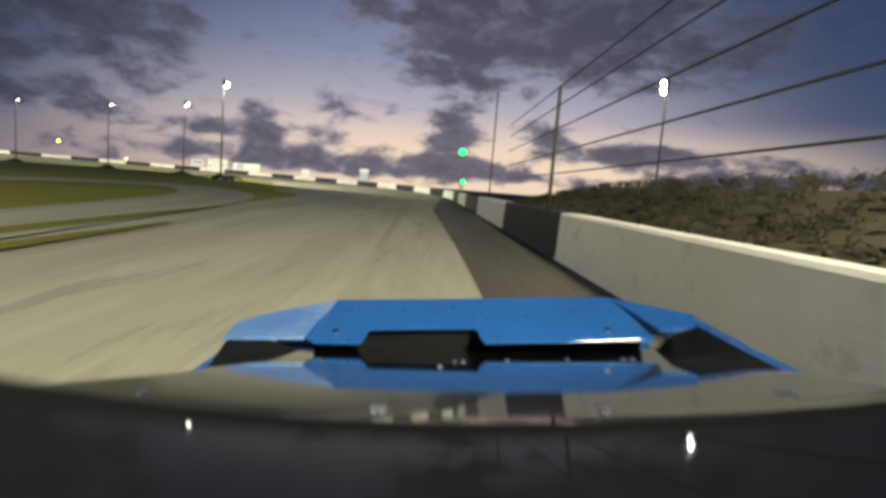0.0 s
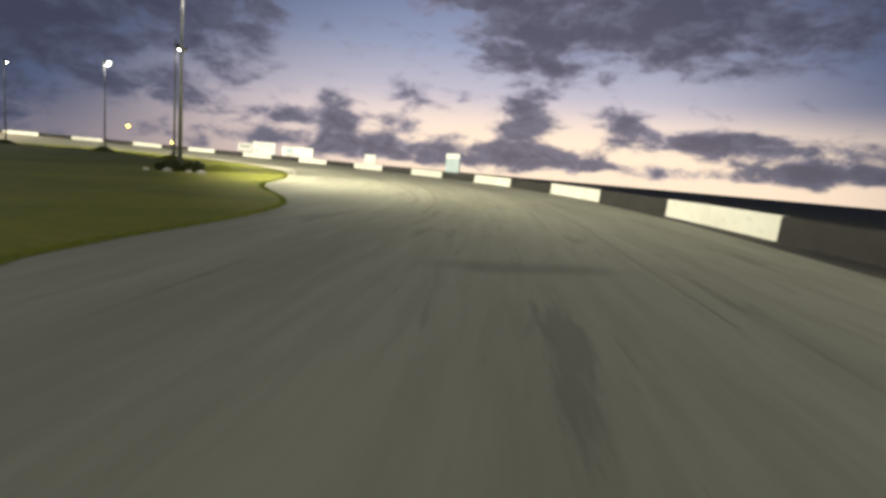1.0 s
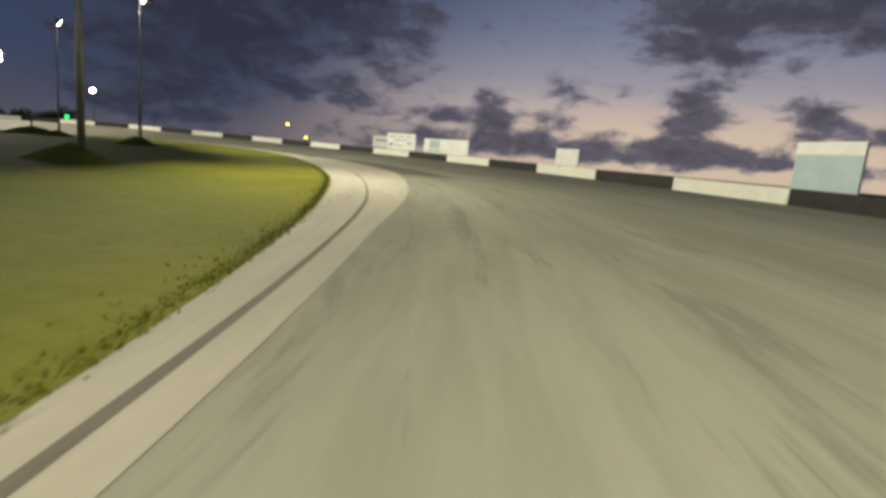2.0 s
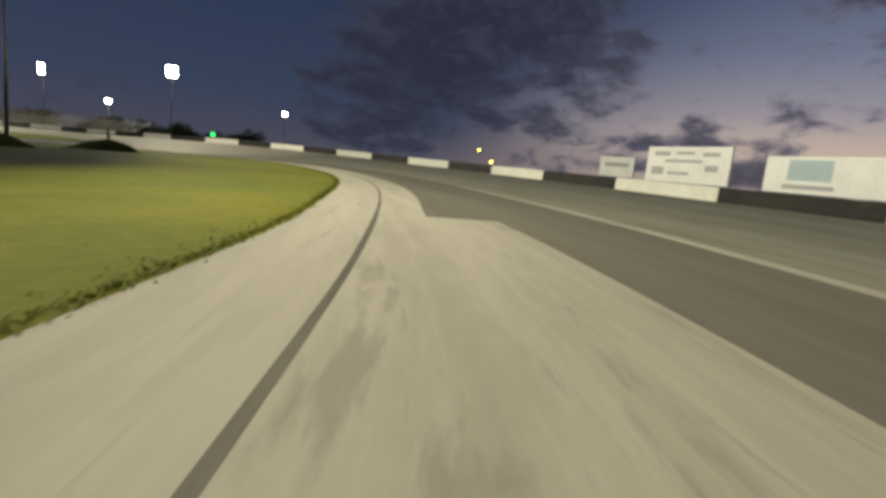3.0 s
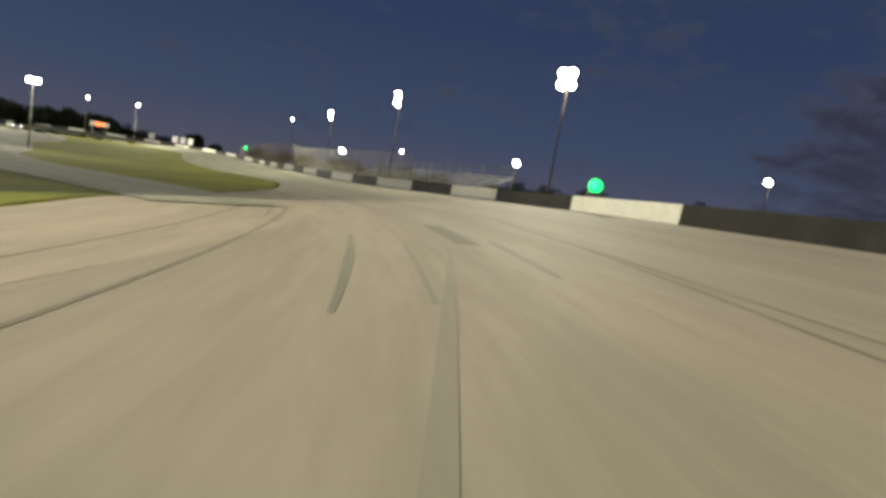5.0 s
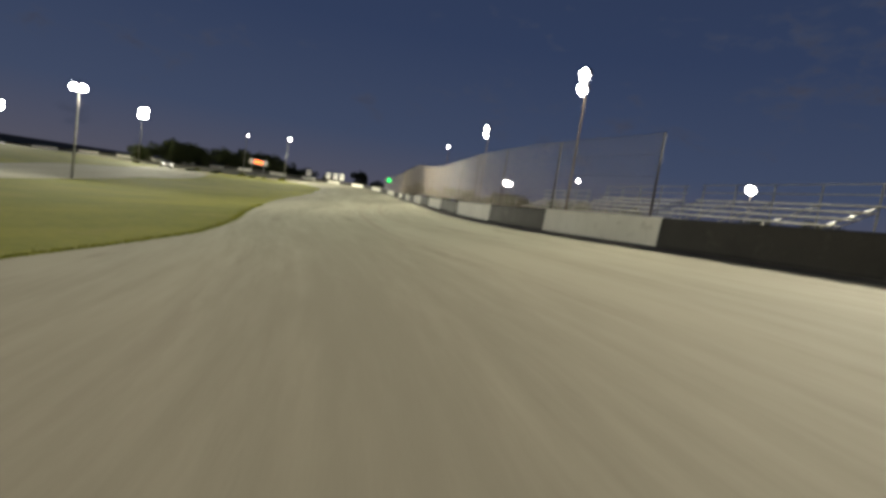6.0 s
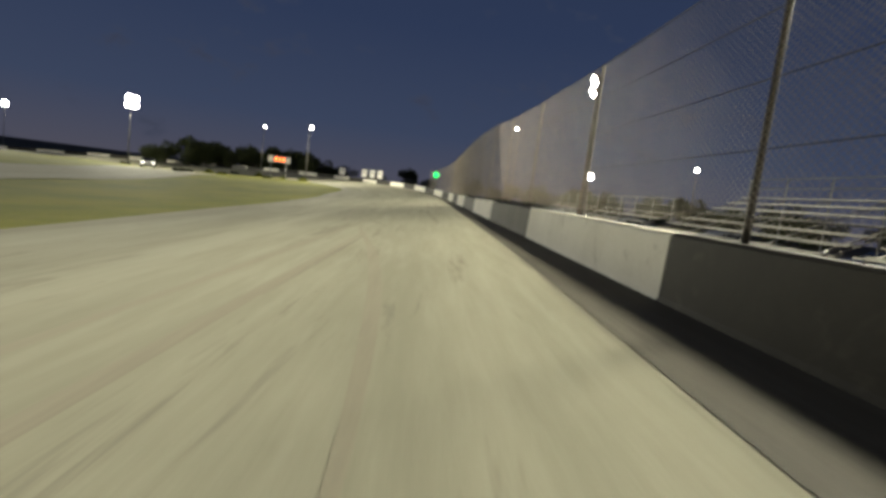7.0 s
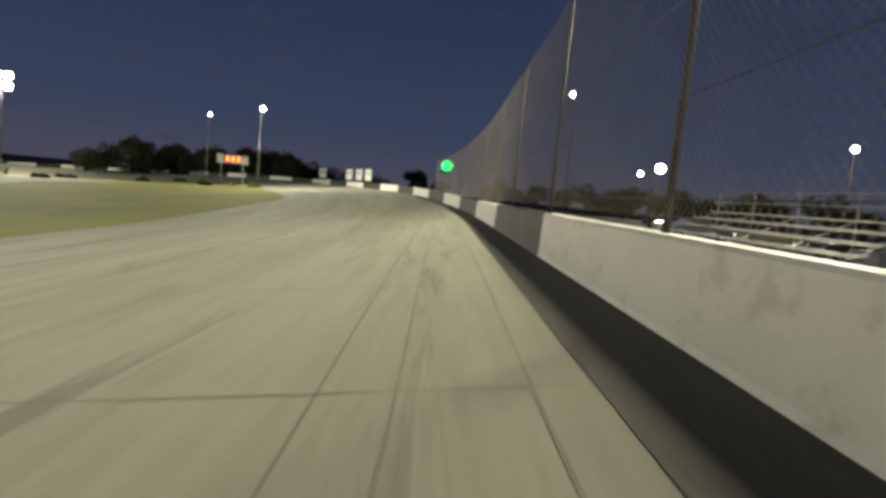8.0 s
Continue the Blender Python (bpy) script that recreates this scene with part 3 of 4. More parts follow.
def build_marks():
    """Joints, cracks and tyre marks: long thin strips that wander a little."""
    rng = random.Random(5)

    def seam(table, width):
        t0, t1 = table[0][0], table[-1][0]
        table = [(s, float(smooth(table, s)) + rng.uniform(-0.035, 0.035)) for s in np.arange(t0, t1 + 0.1, 2.5)]
        edge = [(s, d + width * rng.uniform(0.65, 1.35)) for s, d in table]
        tagged(strip("seam", table[0][0], table[-1][0], table, edge, 0.0042, SEAM if width > 0.06 else CRACK, step=0.8, cross=1.0), "dark joint between two lanes of paving", "pavement", kind="structure")

    seam([(118, 15.8), (130, 16.3), (160, 17.15), (168, 16.97), (176, 16.7), (183, 16.2), (190, 15.6), (198, 15.3), (206, 15.15), (211, 14.85), (218, 14.6), (227, 13.8), (240, 13.7), (262, 13.6)], 0.062)
    seam([(100, 8.6), (118, 9.0), (160, 9.8), (192, 10.9), (214, 10.0), (232, 8.3), (246, 7.4), (255, 6.6), (270, 5.8)], 0.06)
    seam([(104, 9.2), (109, 9.4), (118, 10.4), (130, 11.0)], 0.05)
    seam([(105, 14.2), (117, 14.8)], 0.06)
    seam([(243, 12.4), (262, 12.4)], 0.06)
    for d in (0.95, 1.65, 2.05):
        table = [(s, d + rng.uniform(-0.04, 0.04)) for s in range(322, 370, 3)]
        tagged(strip("crack", 322, 367, table, [(s, e + 0.022) for s, e in table], 0.0031, CRACK, step=1.0, cross=1.0), "thin dark crack running along the asphalt", "crack", kind="structure")
    for s in np.arange(325.0, 372.0, 3.1):
        tagged(strip("crack", s, s + 0.02, 0.75, 5.5 + rng.uniform(-1, 1), 0.0029, CRACK, cross=0.5), "thin dark crack running across the asphalt", "crack", kind="structure")
    tagged(strip("asphalt_patch", 250.5, 254.7, 8.85, 9.25, 0.004, DARK_LANE, step=1.0), "narrow dark asphalt repair patch", "pavement", kind="structure")
    rng = random.Random(12)
    for number in range(26):
        s0 = rng.uniform(40, 350)
        length = rng.uniform(14, 42)
        top = float(smooth(EDGE, s0, 2.5))
        d0 = rng.uniform(2.0, min(15.0, top - 1.0))
        d1 = min(max(d0 + rng.uniform(-2.0, 2.0), 1.6), float(smooth(EDGE, s0 + length, 2.5)) - 0.8)
        w = rng.uniform(0.10, 0.22)
        if d0 > 8.5 and 110 < s0 + length and s0 < 232:
            continue
        bow = rng.uniform(-0.5, 0.5)
        a = [(s0 + length * u, d0 + (d1 - d0) * u + bow * 4 * u * (1 - u), 1 - abs(2 * u - 1) ** 3) for u in (0, 0.06, 0.14, 0.26, 0.5, 0.74, 0.86, 0.94, 1)]
        tagged(strip("tyre_mark", s0, s0 + length, [(s, d - w * k / 2) for s, d, k in a], [(s, d + w * k / 2 + 0.002) for s, d, k in a], 0.0034 + 0.00005 * number, RUBBER, step=1.0, cross=1.0), "faint dark tyre mark on the asphalt", "tyre mark", "tyre marks on the track", kind="structure")
    # single marks: width, then places along and in from the wall
    for number, (w, *way) in enumerate(((0.07, (65.2, 2.02), (69, 1.59)), (0.17, (107.1, 9.4), (110.1, 9.64), (112, 9.86), (116.2, 10.2), (120, 10.1)), (0.13, (109, 8.1), (111.8, 8.37), (114.2, 8.8), (120.3, 9.1)),
                                        (0.1, (108, 12.1), (112, 12.17)), (0.2, (104, 14.0), (108.6, 14.35), (111.2, 14.25), (113.9, 14.4), (116.4, 14.7)), (0.14, (226, 8.8), (233.3, 8.16), (240, 8.0)),
                                        (0.2, (226, 10.9), (232.8, 9.9), (238.8, 8.97)), (0.12, (227, 7.8), (238, 7.8)), (0.12, (244, 7.15), (251.8, 6.95), (257, 6.75)), (0.26, (247.2, 8.7), (251.4, 8.5)),
                                        (0.13, (245, 10.9), (251.5, 10.93)), (0.11, (245.5, 10.18), (250, 10.13)), (0.16, (254.7, 12.65), (259.8, 12.87), (264, 13.0)), (0.14, (292.3, 4.65), (295, 4.63), (299.7, 5.3)),
                                        (0.18, (295.4, 2.5), (297.7, 4.2)), (0.13, (306, 3.7), (313, 3.5)), (0.2, (316, 3.0), (322.7, 5.6)), (0.14, (339, 3.2), (341.4, 2.4)), (0.15, (342.5, 3.4), (349, 2.9)))):
        s0, s1 = way[0][0], way[-1][0]
        a = [(q, float(np.interp(q, *zip(*way))), min(1.0, 4 * (q - s0) / (s1 - s0), 4 * (s1 - q) / (s1 - s0))) for q in np.linspace(s0, s1, 13)]
        tagged(strip("tyre_mark", s0, s1, [(q, d - w * u / 2) for q, d, u in a], [(q, d + w * u / 2 + 0.002) for q, d, u in a], 0.0048 + 0.00005 * number, SKID, step=0.5, cross=1.0), "dark tyre mark on the asphalt", "tyre mark", "tyre marks on the track", kind="structure")


build_marks()

# ---- outer wall: alternate white and black blocks ----
# start of each white block along the wall
WHITES = [72.8, 87.4, 101.6, 116.1, 130.4, 144.8, 159.4, 174.0, 188.8, 203.6, 216.8, 230.5, 244.4, 258.4, 272.3, 282.4, 292.3, 305.85, 319.4, 332.95, 346.5, 360.1, 373.6, 387.1, 402.5,
          417.0, 431.5, 445.2, 455.0, 464.0, 472.5, 481.0, 490.0, 500.0, 512.0, 526.0]
WHITES = [61.8 - 14.5 * k for k in range(12, -1, -1)] + WHITES


def block_mesh(name, s0, s1, mat):
    n = max(2, int((s1 - s0) / 1.6) + 1)
    prof = [(0.02, 0.0), (0.0, 0.05), (-0.02, WALL_H - 0.03), (-0.045, WALL_H), (-WALL_T + 0.03, WALL_H), (-WALL_T, WALL_H - 0.03), (-WALL_T, -0.4), (0.02, -0.4)]
    s = np.linspace(s0 + 0.012, s1 - 0.012, n)
    foot = along(s, 0.0)[:, 2]
    verts = []
    for d, z in prof:
        p = along(s, d)
        p[:, 2] = foot + z
        verts.append(p)
    verts = np.stack(verts, 1).reshape(-1, 3)
    m = len(prof)
    faces = [(i * m + j, i * m + (j + 1) % m, (i + 1) * m + (j + 1) % m, (i + 1) * m + j) for i in range(n - 1) for j in range(m)]
    faces += [tuple(range(m))[::-1], tuple(range((n - 1) * m, n * m))]
    return mesh_of(name, verts, faces, mat)


def build_wall():
    wall = thing("wall_outer", "low concrete barrier wall painted in white and black blocks", "barrier wall", kind="structure")
    for i, s in enumerate(WHITES[:-1]):
        half = s + (WHITES[i + 1] - s) / 2
        part("block", block_mesh("block", s, half, WHITE_BLOCK), None, wall)
        part("block", block_mesh("block", half, WHITES[i + 1], BLACK_BLOCK), None, wall)


build_wall()


def ground_z(x, y):
    q = nearest(np.array([[x, y]]))[0]
    z = float(surface(np.clip(q[0], -200, 640), np.clip(q[1], -40, 60)))
    far_off = math.hypot(x + 110, y - 50)
    return z - (0.25 if q[1] < -1 else 0) - min(max((far_off - 260) / 1500, 0), 0.8)


# ---- light poles, some added out of view for their light ----
def flood_pole(name, x, y, top, heads, aim, glass, label, power=0.0, size=0.5, wood=False, group="floodlight poles", tiers=1, soft=1.4, cone=140, blend=0.7, beam=None, visor=0.0):
    """A tapered pole with a cross arm and flood lamps that face aim."""
    sd = nearest(np.array([[x, y]]))[0]
    z0 = float(surface(np.clip(sd[0], -200, 640), np.clip(sd[1], -40, 60))) - 0.3
    t = thing(name, label, "floodlight", pose(x, y, z0), group)
    h = top - z0
    part("pole", Shape().tube((0, 0, 0), (0, 0, h + 0.5), 0.10, 0.055, 10), WOOD_POLE if wood else STEEL, t, smooth_shade=True)
    a = Vector((aim[0] - x, aim[1] - y, 0)).normalized()
    side = Vector((-a.y, a.x, 0))
    span = size * 1.05 * max(1, heads - 1)
    part("crossarm", Shape().tube(Vector((0, 0, h)) - side * (span / 2 + 0.2), Vector((0, 0, h)) + side * (span / 2 + 0.2), 0.05, sides=6), STEEL, t)
    tilt = Vector((a.x, a.y, -0.55)).normalized()
    for k in range(heads * tiers):
        off = side * (span * (k % heads / (heads - 1) - 0.5) if heads > 1 else 0) - Vector((0, 0, size * 1.15)) * (k // heads)
        c = Vector((0, 0, h)) + off + a * 0.25
        q = tilt.to_track_quat("Z", "Y").to_matrix().to_4x4()
        hood = Shape().tube((0, 0, -0.35), (0, 0, 0.05), size * 0.22, size * 0.5, 12)
        lamp = part("flood_lamp", hood, LAMP_BODY, t)
        lamp.matrix_basis = Matrix.Translation(c) @ q
        part("lens", Shape().ball((0, 0, 0.05), size * 0.48, 0.5), glass, lamp, "bright white lit domed lens", True)
    beam = beam or (aim[0], aim[1], 0.0)
    if power:
        li = bpy.data.lights.new("flood", "SPOT")
        li.energy, li.spot_size, li.spot_blend, li.shadow_soft_size, li.color = power, radians(cone), blend, soft, (1.0, 0.96, 0.74)
        ob = new("flood_light", li)
        ob.matrix_basis = look(Vector((x, y, top)) + a * (0.75 if visor else 1.4), beam)
    if visor:
        # added plate, no known lamp part: shields the infield behind the pole from the beam
        reach = 0.75 + 0.12 * math.tan(radians(visor))
        plate = Shape().box(-0.8, 0.8, 0.1, reach, h - 0.135, h - 0.12, 0.003, Matrix(((side.x, a.x, 0, 0), (side.y, a.y, 0, 0), (0, 0, 1, 0), (0, 0, 0, 1))))
        part("visor", plate, LAMP_BODY, t, "flat dark plate added to cut off the beam")


POWER = 15000
INFIELD = "tall steel infield pole with lit floodlights, some such poles added unseen"
OUTER = "tall wooden pole with bright floodlights outside the barrier wall, one such pole added unseen"
LOT = "yard light on a pole beyond the oval"
for x, y, top, heads, tiers, size, aim, k, wood, cone in (
        (-19.4, 50.3, 8.6, 2, 1, 0.45, (-3, 56), 0.8, False, 140), (-30.5, 67.3, 8.5, 1, 1, 0.45, (0, 0), 0.95, False, -20), (-49.8, 84.6, 9.5, 2, 1, 0.42, (0, 0), 1.2, False, -28),
        # the two 14.6 m poles are added out of view to light the bend
        (-68.8, 91.4, 9.8, 1, 1, 0.45, (0, 0), 1.5, False, -38), (-90.6, 91.7, 14.6, 2, 1, 0.42, (0, 0), 1.35, False, -49), (-100.4, 91.0, 14.6, 2, 1, 0.42, (-105.7, 126.6), 1.9, False, 54), (-153.4, 73.5, 5.0, 2, 1, 0.6, (-120, 96), 0.25, False, 140),
        (-215.1, 19.0, 9.8, 2, 2, 1.0, (-200, 70), 3.8, False, 140), (-221.9, -31.8, 8.1, 2, 2, 1.15, (-214, 40), 6.5, False, 175),
        (-227.1, 47.1, 8.8, 1, 1, 0.5, (-222, 66), 1.3, False, 140), (-234.2, 31.4, 8.9, 2, 1, 0.22, (-222, 66), 1.0, False, 140),
        (-144.0, 127.9, 13.4, 2, 2, 0.95, (-122, 108), 3.6, True, 140), (-161.7, 111.7, 11.5, 2, 2, 0.9, (-158, 96), 2.6, True, 140), (-193.3, 98.5, 11.3, 2, 2, 0.8, (-190, 82), 2.6, True, 140),
        (-231.7, 82.8, 12.0, 2, 1, 0.5, (-222, 62), 1.5, True, 140), (17.6, 42.2, 10.2, 1, 2, 0.5, (-4, 40), 0.25, True, 112),
        # poles at (-36, 8) and (6.5, -12): added unseen to light the first straight
        (-36.0, 8.0, 11.0, 2, 1, 0.5, (-4, 14), 0.3, False, 140), (6.5, -12.0, 11.0, 2, 1, 0.5, (-6, 10), 2.3, True, 140), (-254.2, -82.9, 10.9, 2, 2, 0.8, (-200, 60), 0.4, False, 112)):
    # a cone below 0: square to the wall, with an added plate that keeps light off the infield nearer than that angle
    if cone < 0:
        aim = tuple(along(nearest(np.array([[x, y]]))[0, 0], 0.0)[:2])
    flood_pole("floodlight_pole", x, y, top, heads, aim, LAMP_GLASS, OUTER if wood else INFIELD, POWER * k, size, wood, tiers=tiers, soft=0.3 if y > 40 and x > 0 else 0.05 if cone < 60 else 1.4,
               cone=cone if cone > 0 else 176, blend=0.7 if cone > 60 else 0.2 if cone > 0 else 0.1, visor=max(0, -cone))
for x, y, top, size, k in ((-210.1, 136.5, 9.1, 1.5, 0.9), (-182.6, 175.4, 11.2, 1.4, 0), (-266.7, 90.9, 7.9, 1.5, 0.8), (-307.4, 85.9, 9.7, 1.2, 0), (-245.9, 110.2, 9.6, 0.7, 0.6)):
    flood_pole("yard_light_pole", x, y, top, 1, (-150, 90), FAR_GLASS, LOT, POWER * k, size, True, "yard lights", cone=150, beam=(x + 8, y - 6, 0.0))


# ---- signal lights ----
def signal(x, y, z, foot, glass, label, r=0.16):
    t = thing("signal_light", label, "signal light", pose(x, y, foot), "track signal lights")
    h = z - foot
    part("post", Shape().tube((0, 0, 0), (0, 0, h - r), 0.035, sides=8), STEEL, t, smooth_shade=True)
    part("housing", Shape().box(-r * 0.9, r * 0.9, -r * 0.9, r * 0.9, h - r * 1.35, h - r * 0.9, 0.02), LAMP_BODY, t)
    part("lens", Shape().ball((0, 0, h), r, 1.0, 3), glass, t, "glowing signal lens", True)


def on_wall(s, d=-0.16):
    p = along(s, d)
    return float(p[0]), float(p[1]), float(along(s, 0)[2]) + WALL_H


for s, d, z, glass, r in ((93.5, -0.16, 1.35, GREEN_GLASS, 0.14), (96.5, -0.16, 3.35, GREEN_GLASS, 0.24), (264.0, -0.16, 1.85, GREEN_GLASS, 0.30), (367.6, -0.16, 2.65, GREEN_GLASS, 0.36)):
    x, y, f = on_wall(s, d)
    signal(x, y, z, f, glass, "lit green signal light on a thin post on the wall", r)
signal(-180.3, 266.4, 8.8, -1.0, YELLOW_GLASS, "lit yellow light on a tall far post", 0.55)
signal(-81.2, 146.0, 2.0, ground_z(-81.2, 146.0), YELLOW_GLASS, "lit yellow caution light on a post beyond the wall", 0.2)


# ---- signs behind the wall ----
def board(s0, s1, d, z0, z1, face, label, bars=()):
    a, b = along(s0, d), along(s1, d)
    m = Vector((a + b) / 2)
    w = float(np.hypot(*(a - b)[:2]))
    turn = math.degrees(math.atan2(b[1] - a[1], b[0] - a[0]))
    g = float(min(along(s0, d)[2], along(s1, d)[2])) - 0.4
    t = thing("billboard", label, "billboard", pose(m.x, m.y, g, 0, 0, turn), "signs behind the wall")
    part("panel", Shape().box(-w / 2, w / 2, -0.06, 0.06, z0 - g, z1 - g, 0.02), face, t)
    for x in (-w * 0.38, w * 0.38):
        part("post", Shape().box(x - 0.06, x + 0.06, -0.17, -0.064, 0, z1 - g - 0.1, 0.01), WOOD_POLE, t)
    for x0, x1, y0, y1, mat in bars:
        h = z1 - z0
        part("print", Shape().box((x0 - 0.5) * w, (x1 - 0.5) * w, 0.062, 0.068, z0 - g + y0 * h, z0 - g + y1 * h), mat, t)
    return t


board(179.4, 187.6, -1.2, 1.15, 2.65, BOARD, "long white advertising board with worn print behind the wall", [(0.62, 0.86, 0.35, 0.9, BLUE_BOARD), (0.6, 0.88, 0.12, 0.24, BOARD_DARK)])
board(189.9, 195.6, -1.6, 1.2, 3.1, BOARD, "white advertising board with rows of dark print", [(0.12, 0.3, 0.74, 0.84, BOARD_DARK), (0.4, 0.62, 0.78, 0.86, BOARD_DARK), (0.7, 0.9, 0.74, 0.86, BOARD_DARK), (0.3, 0.75, 0.56, 0.64, BOARD_DARK), (0.12, 0.26, 0.34, 0.5, BOARD_DARK), (0.44, 0.7, 0.22, 0.3, BOARD_DARK), (0.76, 0.92, 0.2, 0.42, BOARD_DARK)])
board(204.4, 207.8, -9.4, 1.4, 3.0, BOARD, "small white board with faint print", [(0.15, 0.85, 0.5, 0.7, BOARD_DARK)])
board(163.2, 166.0, -1.2, 1.05, 2.3, BOARD, "small blank white sign board")
board(142.6, 145.6, -0.8, 0.6, 2.8, BLUE_BOARD, "pale blue and white flag stand board", [(0.0, 1.0, 0.78, 1.0, BOARD)])
for s in (403.2, 407.0, 411.0, 421.8):
    board(s, s + 2.4, -1.2, 1.6, 3.1, BOARD, "square white advertising sign behind the wall", [(0.15, 0.85, 0.55, 0.75, BOARD_DARK)])


def build_scoreboard():
    m, w, turn = (-237.1, 33.4), 4.3, -40.0
    g = ground_z(*m) - 0.3
    t = thing("scoreboard", "white framed scoreboard with glowing red numerals", "scoreboard", pose(m[0], m[1], g, 0, 0, turn))
    z0, z1 = 2.35 - g, 3.55 - g
    part("cabinet", Shape().box(-w / 2, w / 2, -0.2, 0.2, z0, z1, 0.04), BOARD, t)
    part("face", Shape().box(-w * 0.26, w * 0.28, 0.202, 0.23, z0 + 0.15, z1 - 0.1, 0.02), BLACK_PANEL, t)
    for k in range(3):
        x = -w * 0.17 + k * w * 0.17
        part("digit", Shape().box(x - 0.2, x + 0.2, 0.232, 0.26, z0 + 0.3, z1 - 0.25, 0.02), RED_DIGIT, t, "glowing red numeral")
    for x in (-w * 0.35, w * 0.35):
        part("post", Shape().tube((x, -0.3, 0), (x, -0.3, z1), 0.1, sides=8), STEEL, t)


build_scoreboard()


# ---- fences on the wall ----
def build_catch_fence():
    t = thing("catch_fence", "tall tan wire catch fence with steel posts on the wall", "fence")
    s0, s1 = 283.0, 372.0
    tops = [(283, 2.85), (312, 2.95), (328, 3.9), (350, 3.85), (366, 3.3), (372, 3.2)]
    s = s0
    while s < s1:
        p = along(s, -0.2)
        part("post", Shape().tube((p[0], p[1], p[2] + WALL_H - 0.2), (p[0], p[1], float(smooth(tops, s))), 0.03, 0.025, 8), DARK_STEEL, t, smooth_shade=True)
        s += 4.4
    for k in (0.05, 0.28, 0.52, 0.76, 0.98):
        rope = [(*along(a, -0.14)[:2], 0.75 + (float(smooth(tops, a)) - 0.75) * k) for a in np.arange(s0, s1 + 0.1, 2.2)]
        part("cable", Shape().sweep(rope, 0.005), CABLE, t)
    mesh = Shape()
    rise = 3.0
    for a in np.arange(s0 - rise, s1, 0.085):
        for slant in (1, -1):
            u0, u1 = (a, a + rise) if slant > 0 else (a + rise, a)
            c0, c1 = min(max(u0, s0), s1), min(max(u1, s0), s1)
            if abs(c1 - c0) < 0.05:
                continue
            k0, k1 = (c0 - u0) / (u1 - u0), (c1 - u0) / (u1 - u0)
            p, q = along(c0, -0.17), along(c1, -0.17)
            h0, h1 = float(smooth(tops, c0)) - 0.75, float(smooth(tops, c1)) - 0.75
            mesh.tube((p[0], p[1], 0.75 + h0 * k0), (q[0], q[1], 0.75 + h1 * k1), 0.0019, sides=3, caps=False)
    tagged(part("wire_mesh", mesh, WIRE, t), kind="stuff")


def build_cable_fence():
    t = thing("cable_fence", "dark steel cables strung over the barrier wall", "fence")
    for s in np.arange(-19, 72, 11.0):
        p = along(s, -0.22)
        part("post", Shape().tube((p[0], p[1], WALL_H - 0.25), (p[0], p[1], 2.65), 0.03, sides=8), DARK_STEEL, t, smooth_shade=True)
    p = along(80.2, -0.42)
    part("tall_post", Shape().tube((p[0], p[1], -0.2), (p[0], p[1], 4.5), 0.028, 0.025, 10), DARK_STEEL, t, smooth_shade=True)
    for z in (1.22, 1.55, 1.93, 2.3, 2.6):
        rope = [(*along(a, -0.16)[:2], z) for a in np.arange(-20, 75, 2.0)]
        part("cable", Shape().sweep(rope, 0.010), CABLE, t)


build_catch_fence()
build_cable_fence()


# ---- trees and shrubs ----
def leaf_cloud(rng, blobs, count, size):
    verts, faces = [], []
    for _ in range(count):
        cx, cy, cz, r = rng.choice(blobs)
        v = Vector((rng.gauss(0, 1), rng.gauss(0, 1), rng.gauss(0, 0.8))).normalized() * r * (0.55 + 0.5 * rng.random())
        c = Vector((cx, cy, cz)) + v
        n = Vector((rng.gauss(0, 1), rng.gauss(0, 1), rng.gauss(0, 1))).normalized()
        u = n.orthogonal().normalized()
        w = n.cross(u)
        k = len(verts)
        a = size * rng.uniform(0.6, 1.3)
        verts += [c + u * a, c + w * a * 0.6, c - u * a, c - w * a * 0.6]
        faces.append((k, k + 1, k + 2, k + 3))
    return verts, faces


def tree(seed, height, spread):
    rng = random.Random(seed)
    t = thing("tree", "dark leafy tree against the evening sky", "tree", group="trees beyond the wall")
    trunk = Shape().tube((0, 0, -0.4), (0, 0, height * 0.5), 0.03 * height, 0.018 * height, 8)
    blobs = []
    for k in range(13):
        a = rng.uniform(0, 2 * math.pi)
        r = spread * rng.uniform(0.15, 0.85)
        z = height * rng.uniform(0.18, 0.84)
        end = (math.cos(a) * r, math.sin(a) * r, z)
        trunk.tube((0, 0, height * rng.uniform(0.08, 0.45)), end, 0.012 * height, 0.004 * height, 5)
        blobs.append((*end, spread * rng.uniform(0.28, 0.5)))
    blobs.append((0, 0, height * 0.82, spread * 0.4))
    part("trunk", trunk, BARK, t)
    v, f = leaf_cloud(rng, blobs, 3200, 0.036 * height)
    part("crown", mesh_of("crown", v, f, LEAF), None, t)
    return t


def shrub(seed, w, h):
    rng = random.Random(seed)
    t = thing("shrub", "low dark overgrown mound at the foot of a pole", "shrub", group="shrubs in the infield")
    blobs = [(rng.uniform(-w, w) * 0.6, rng.uniform(-w, w) * 0.6, h * rng.uniform(0.15, 0.5), h * 0.55) for _ in range(9)]
    v, f = leaf_cloud(rng, blobs, 900, 0.16)
    part("foliage", mesh_of("foliage", v, f, LEAF), None, t)
    part("stems", Shape().tube((0, 0, -0.3), (0.1, 0, h * 0.5), 0.06, 0.02, 6).tube((0.3, 0.2, -0.3), (0.5, 0.3, h * 0.4), 0.05, 0.02, 6), BARK, t)
    return t


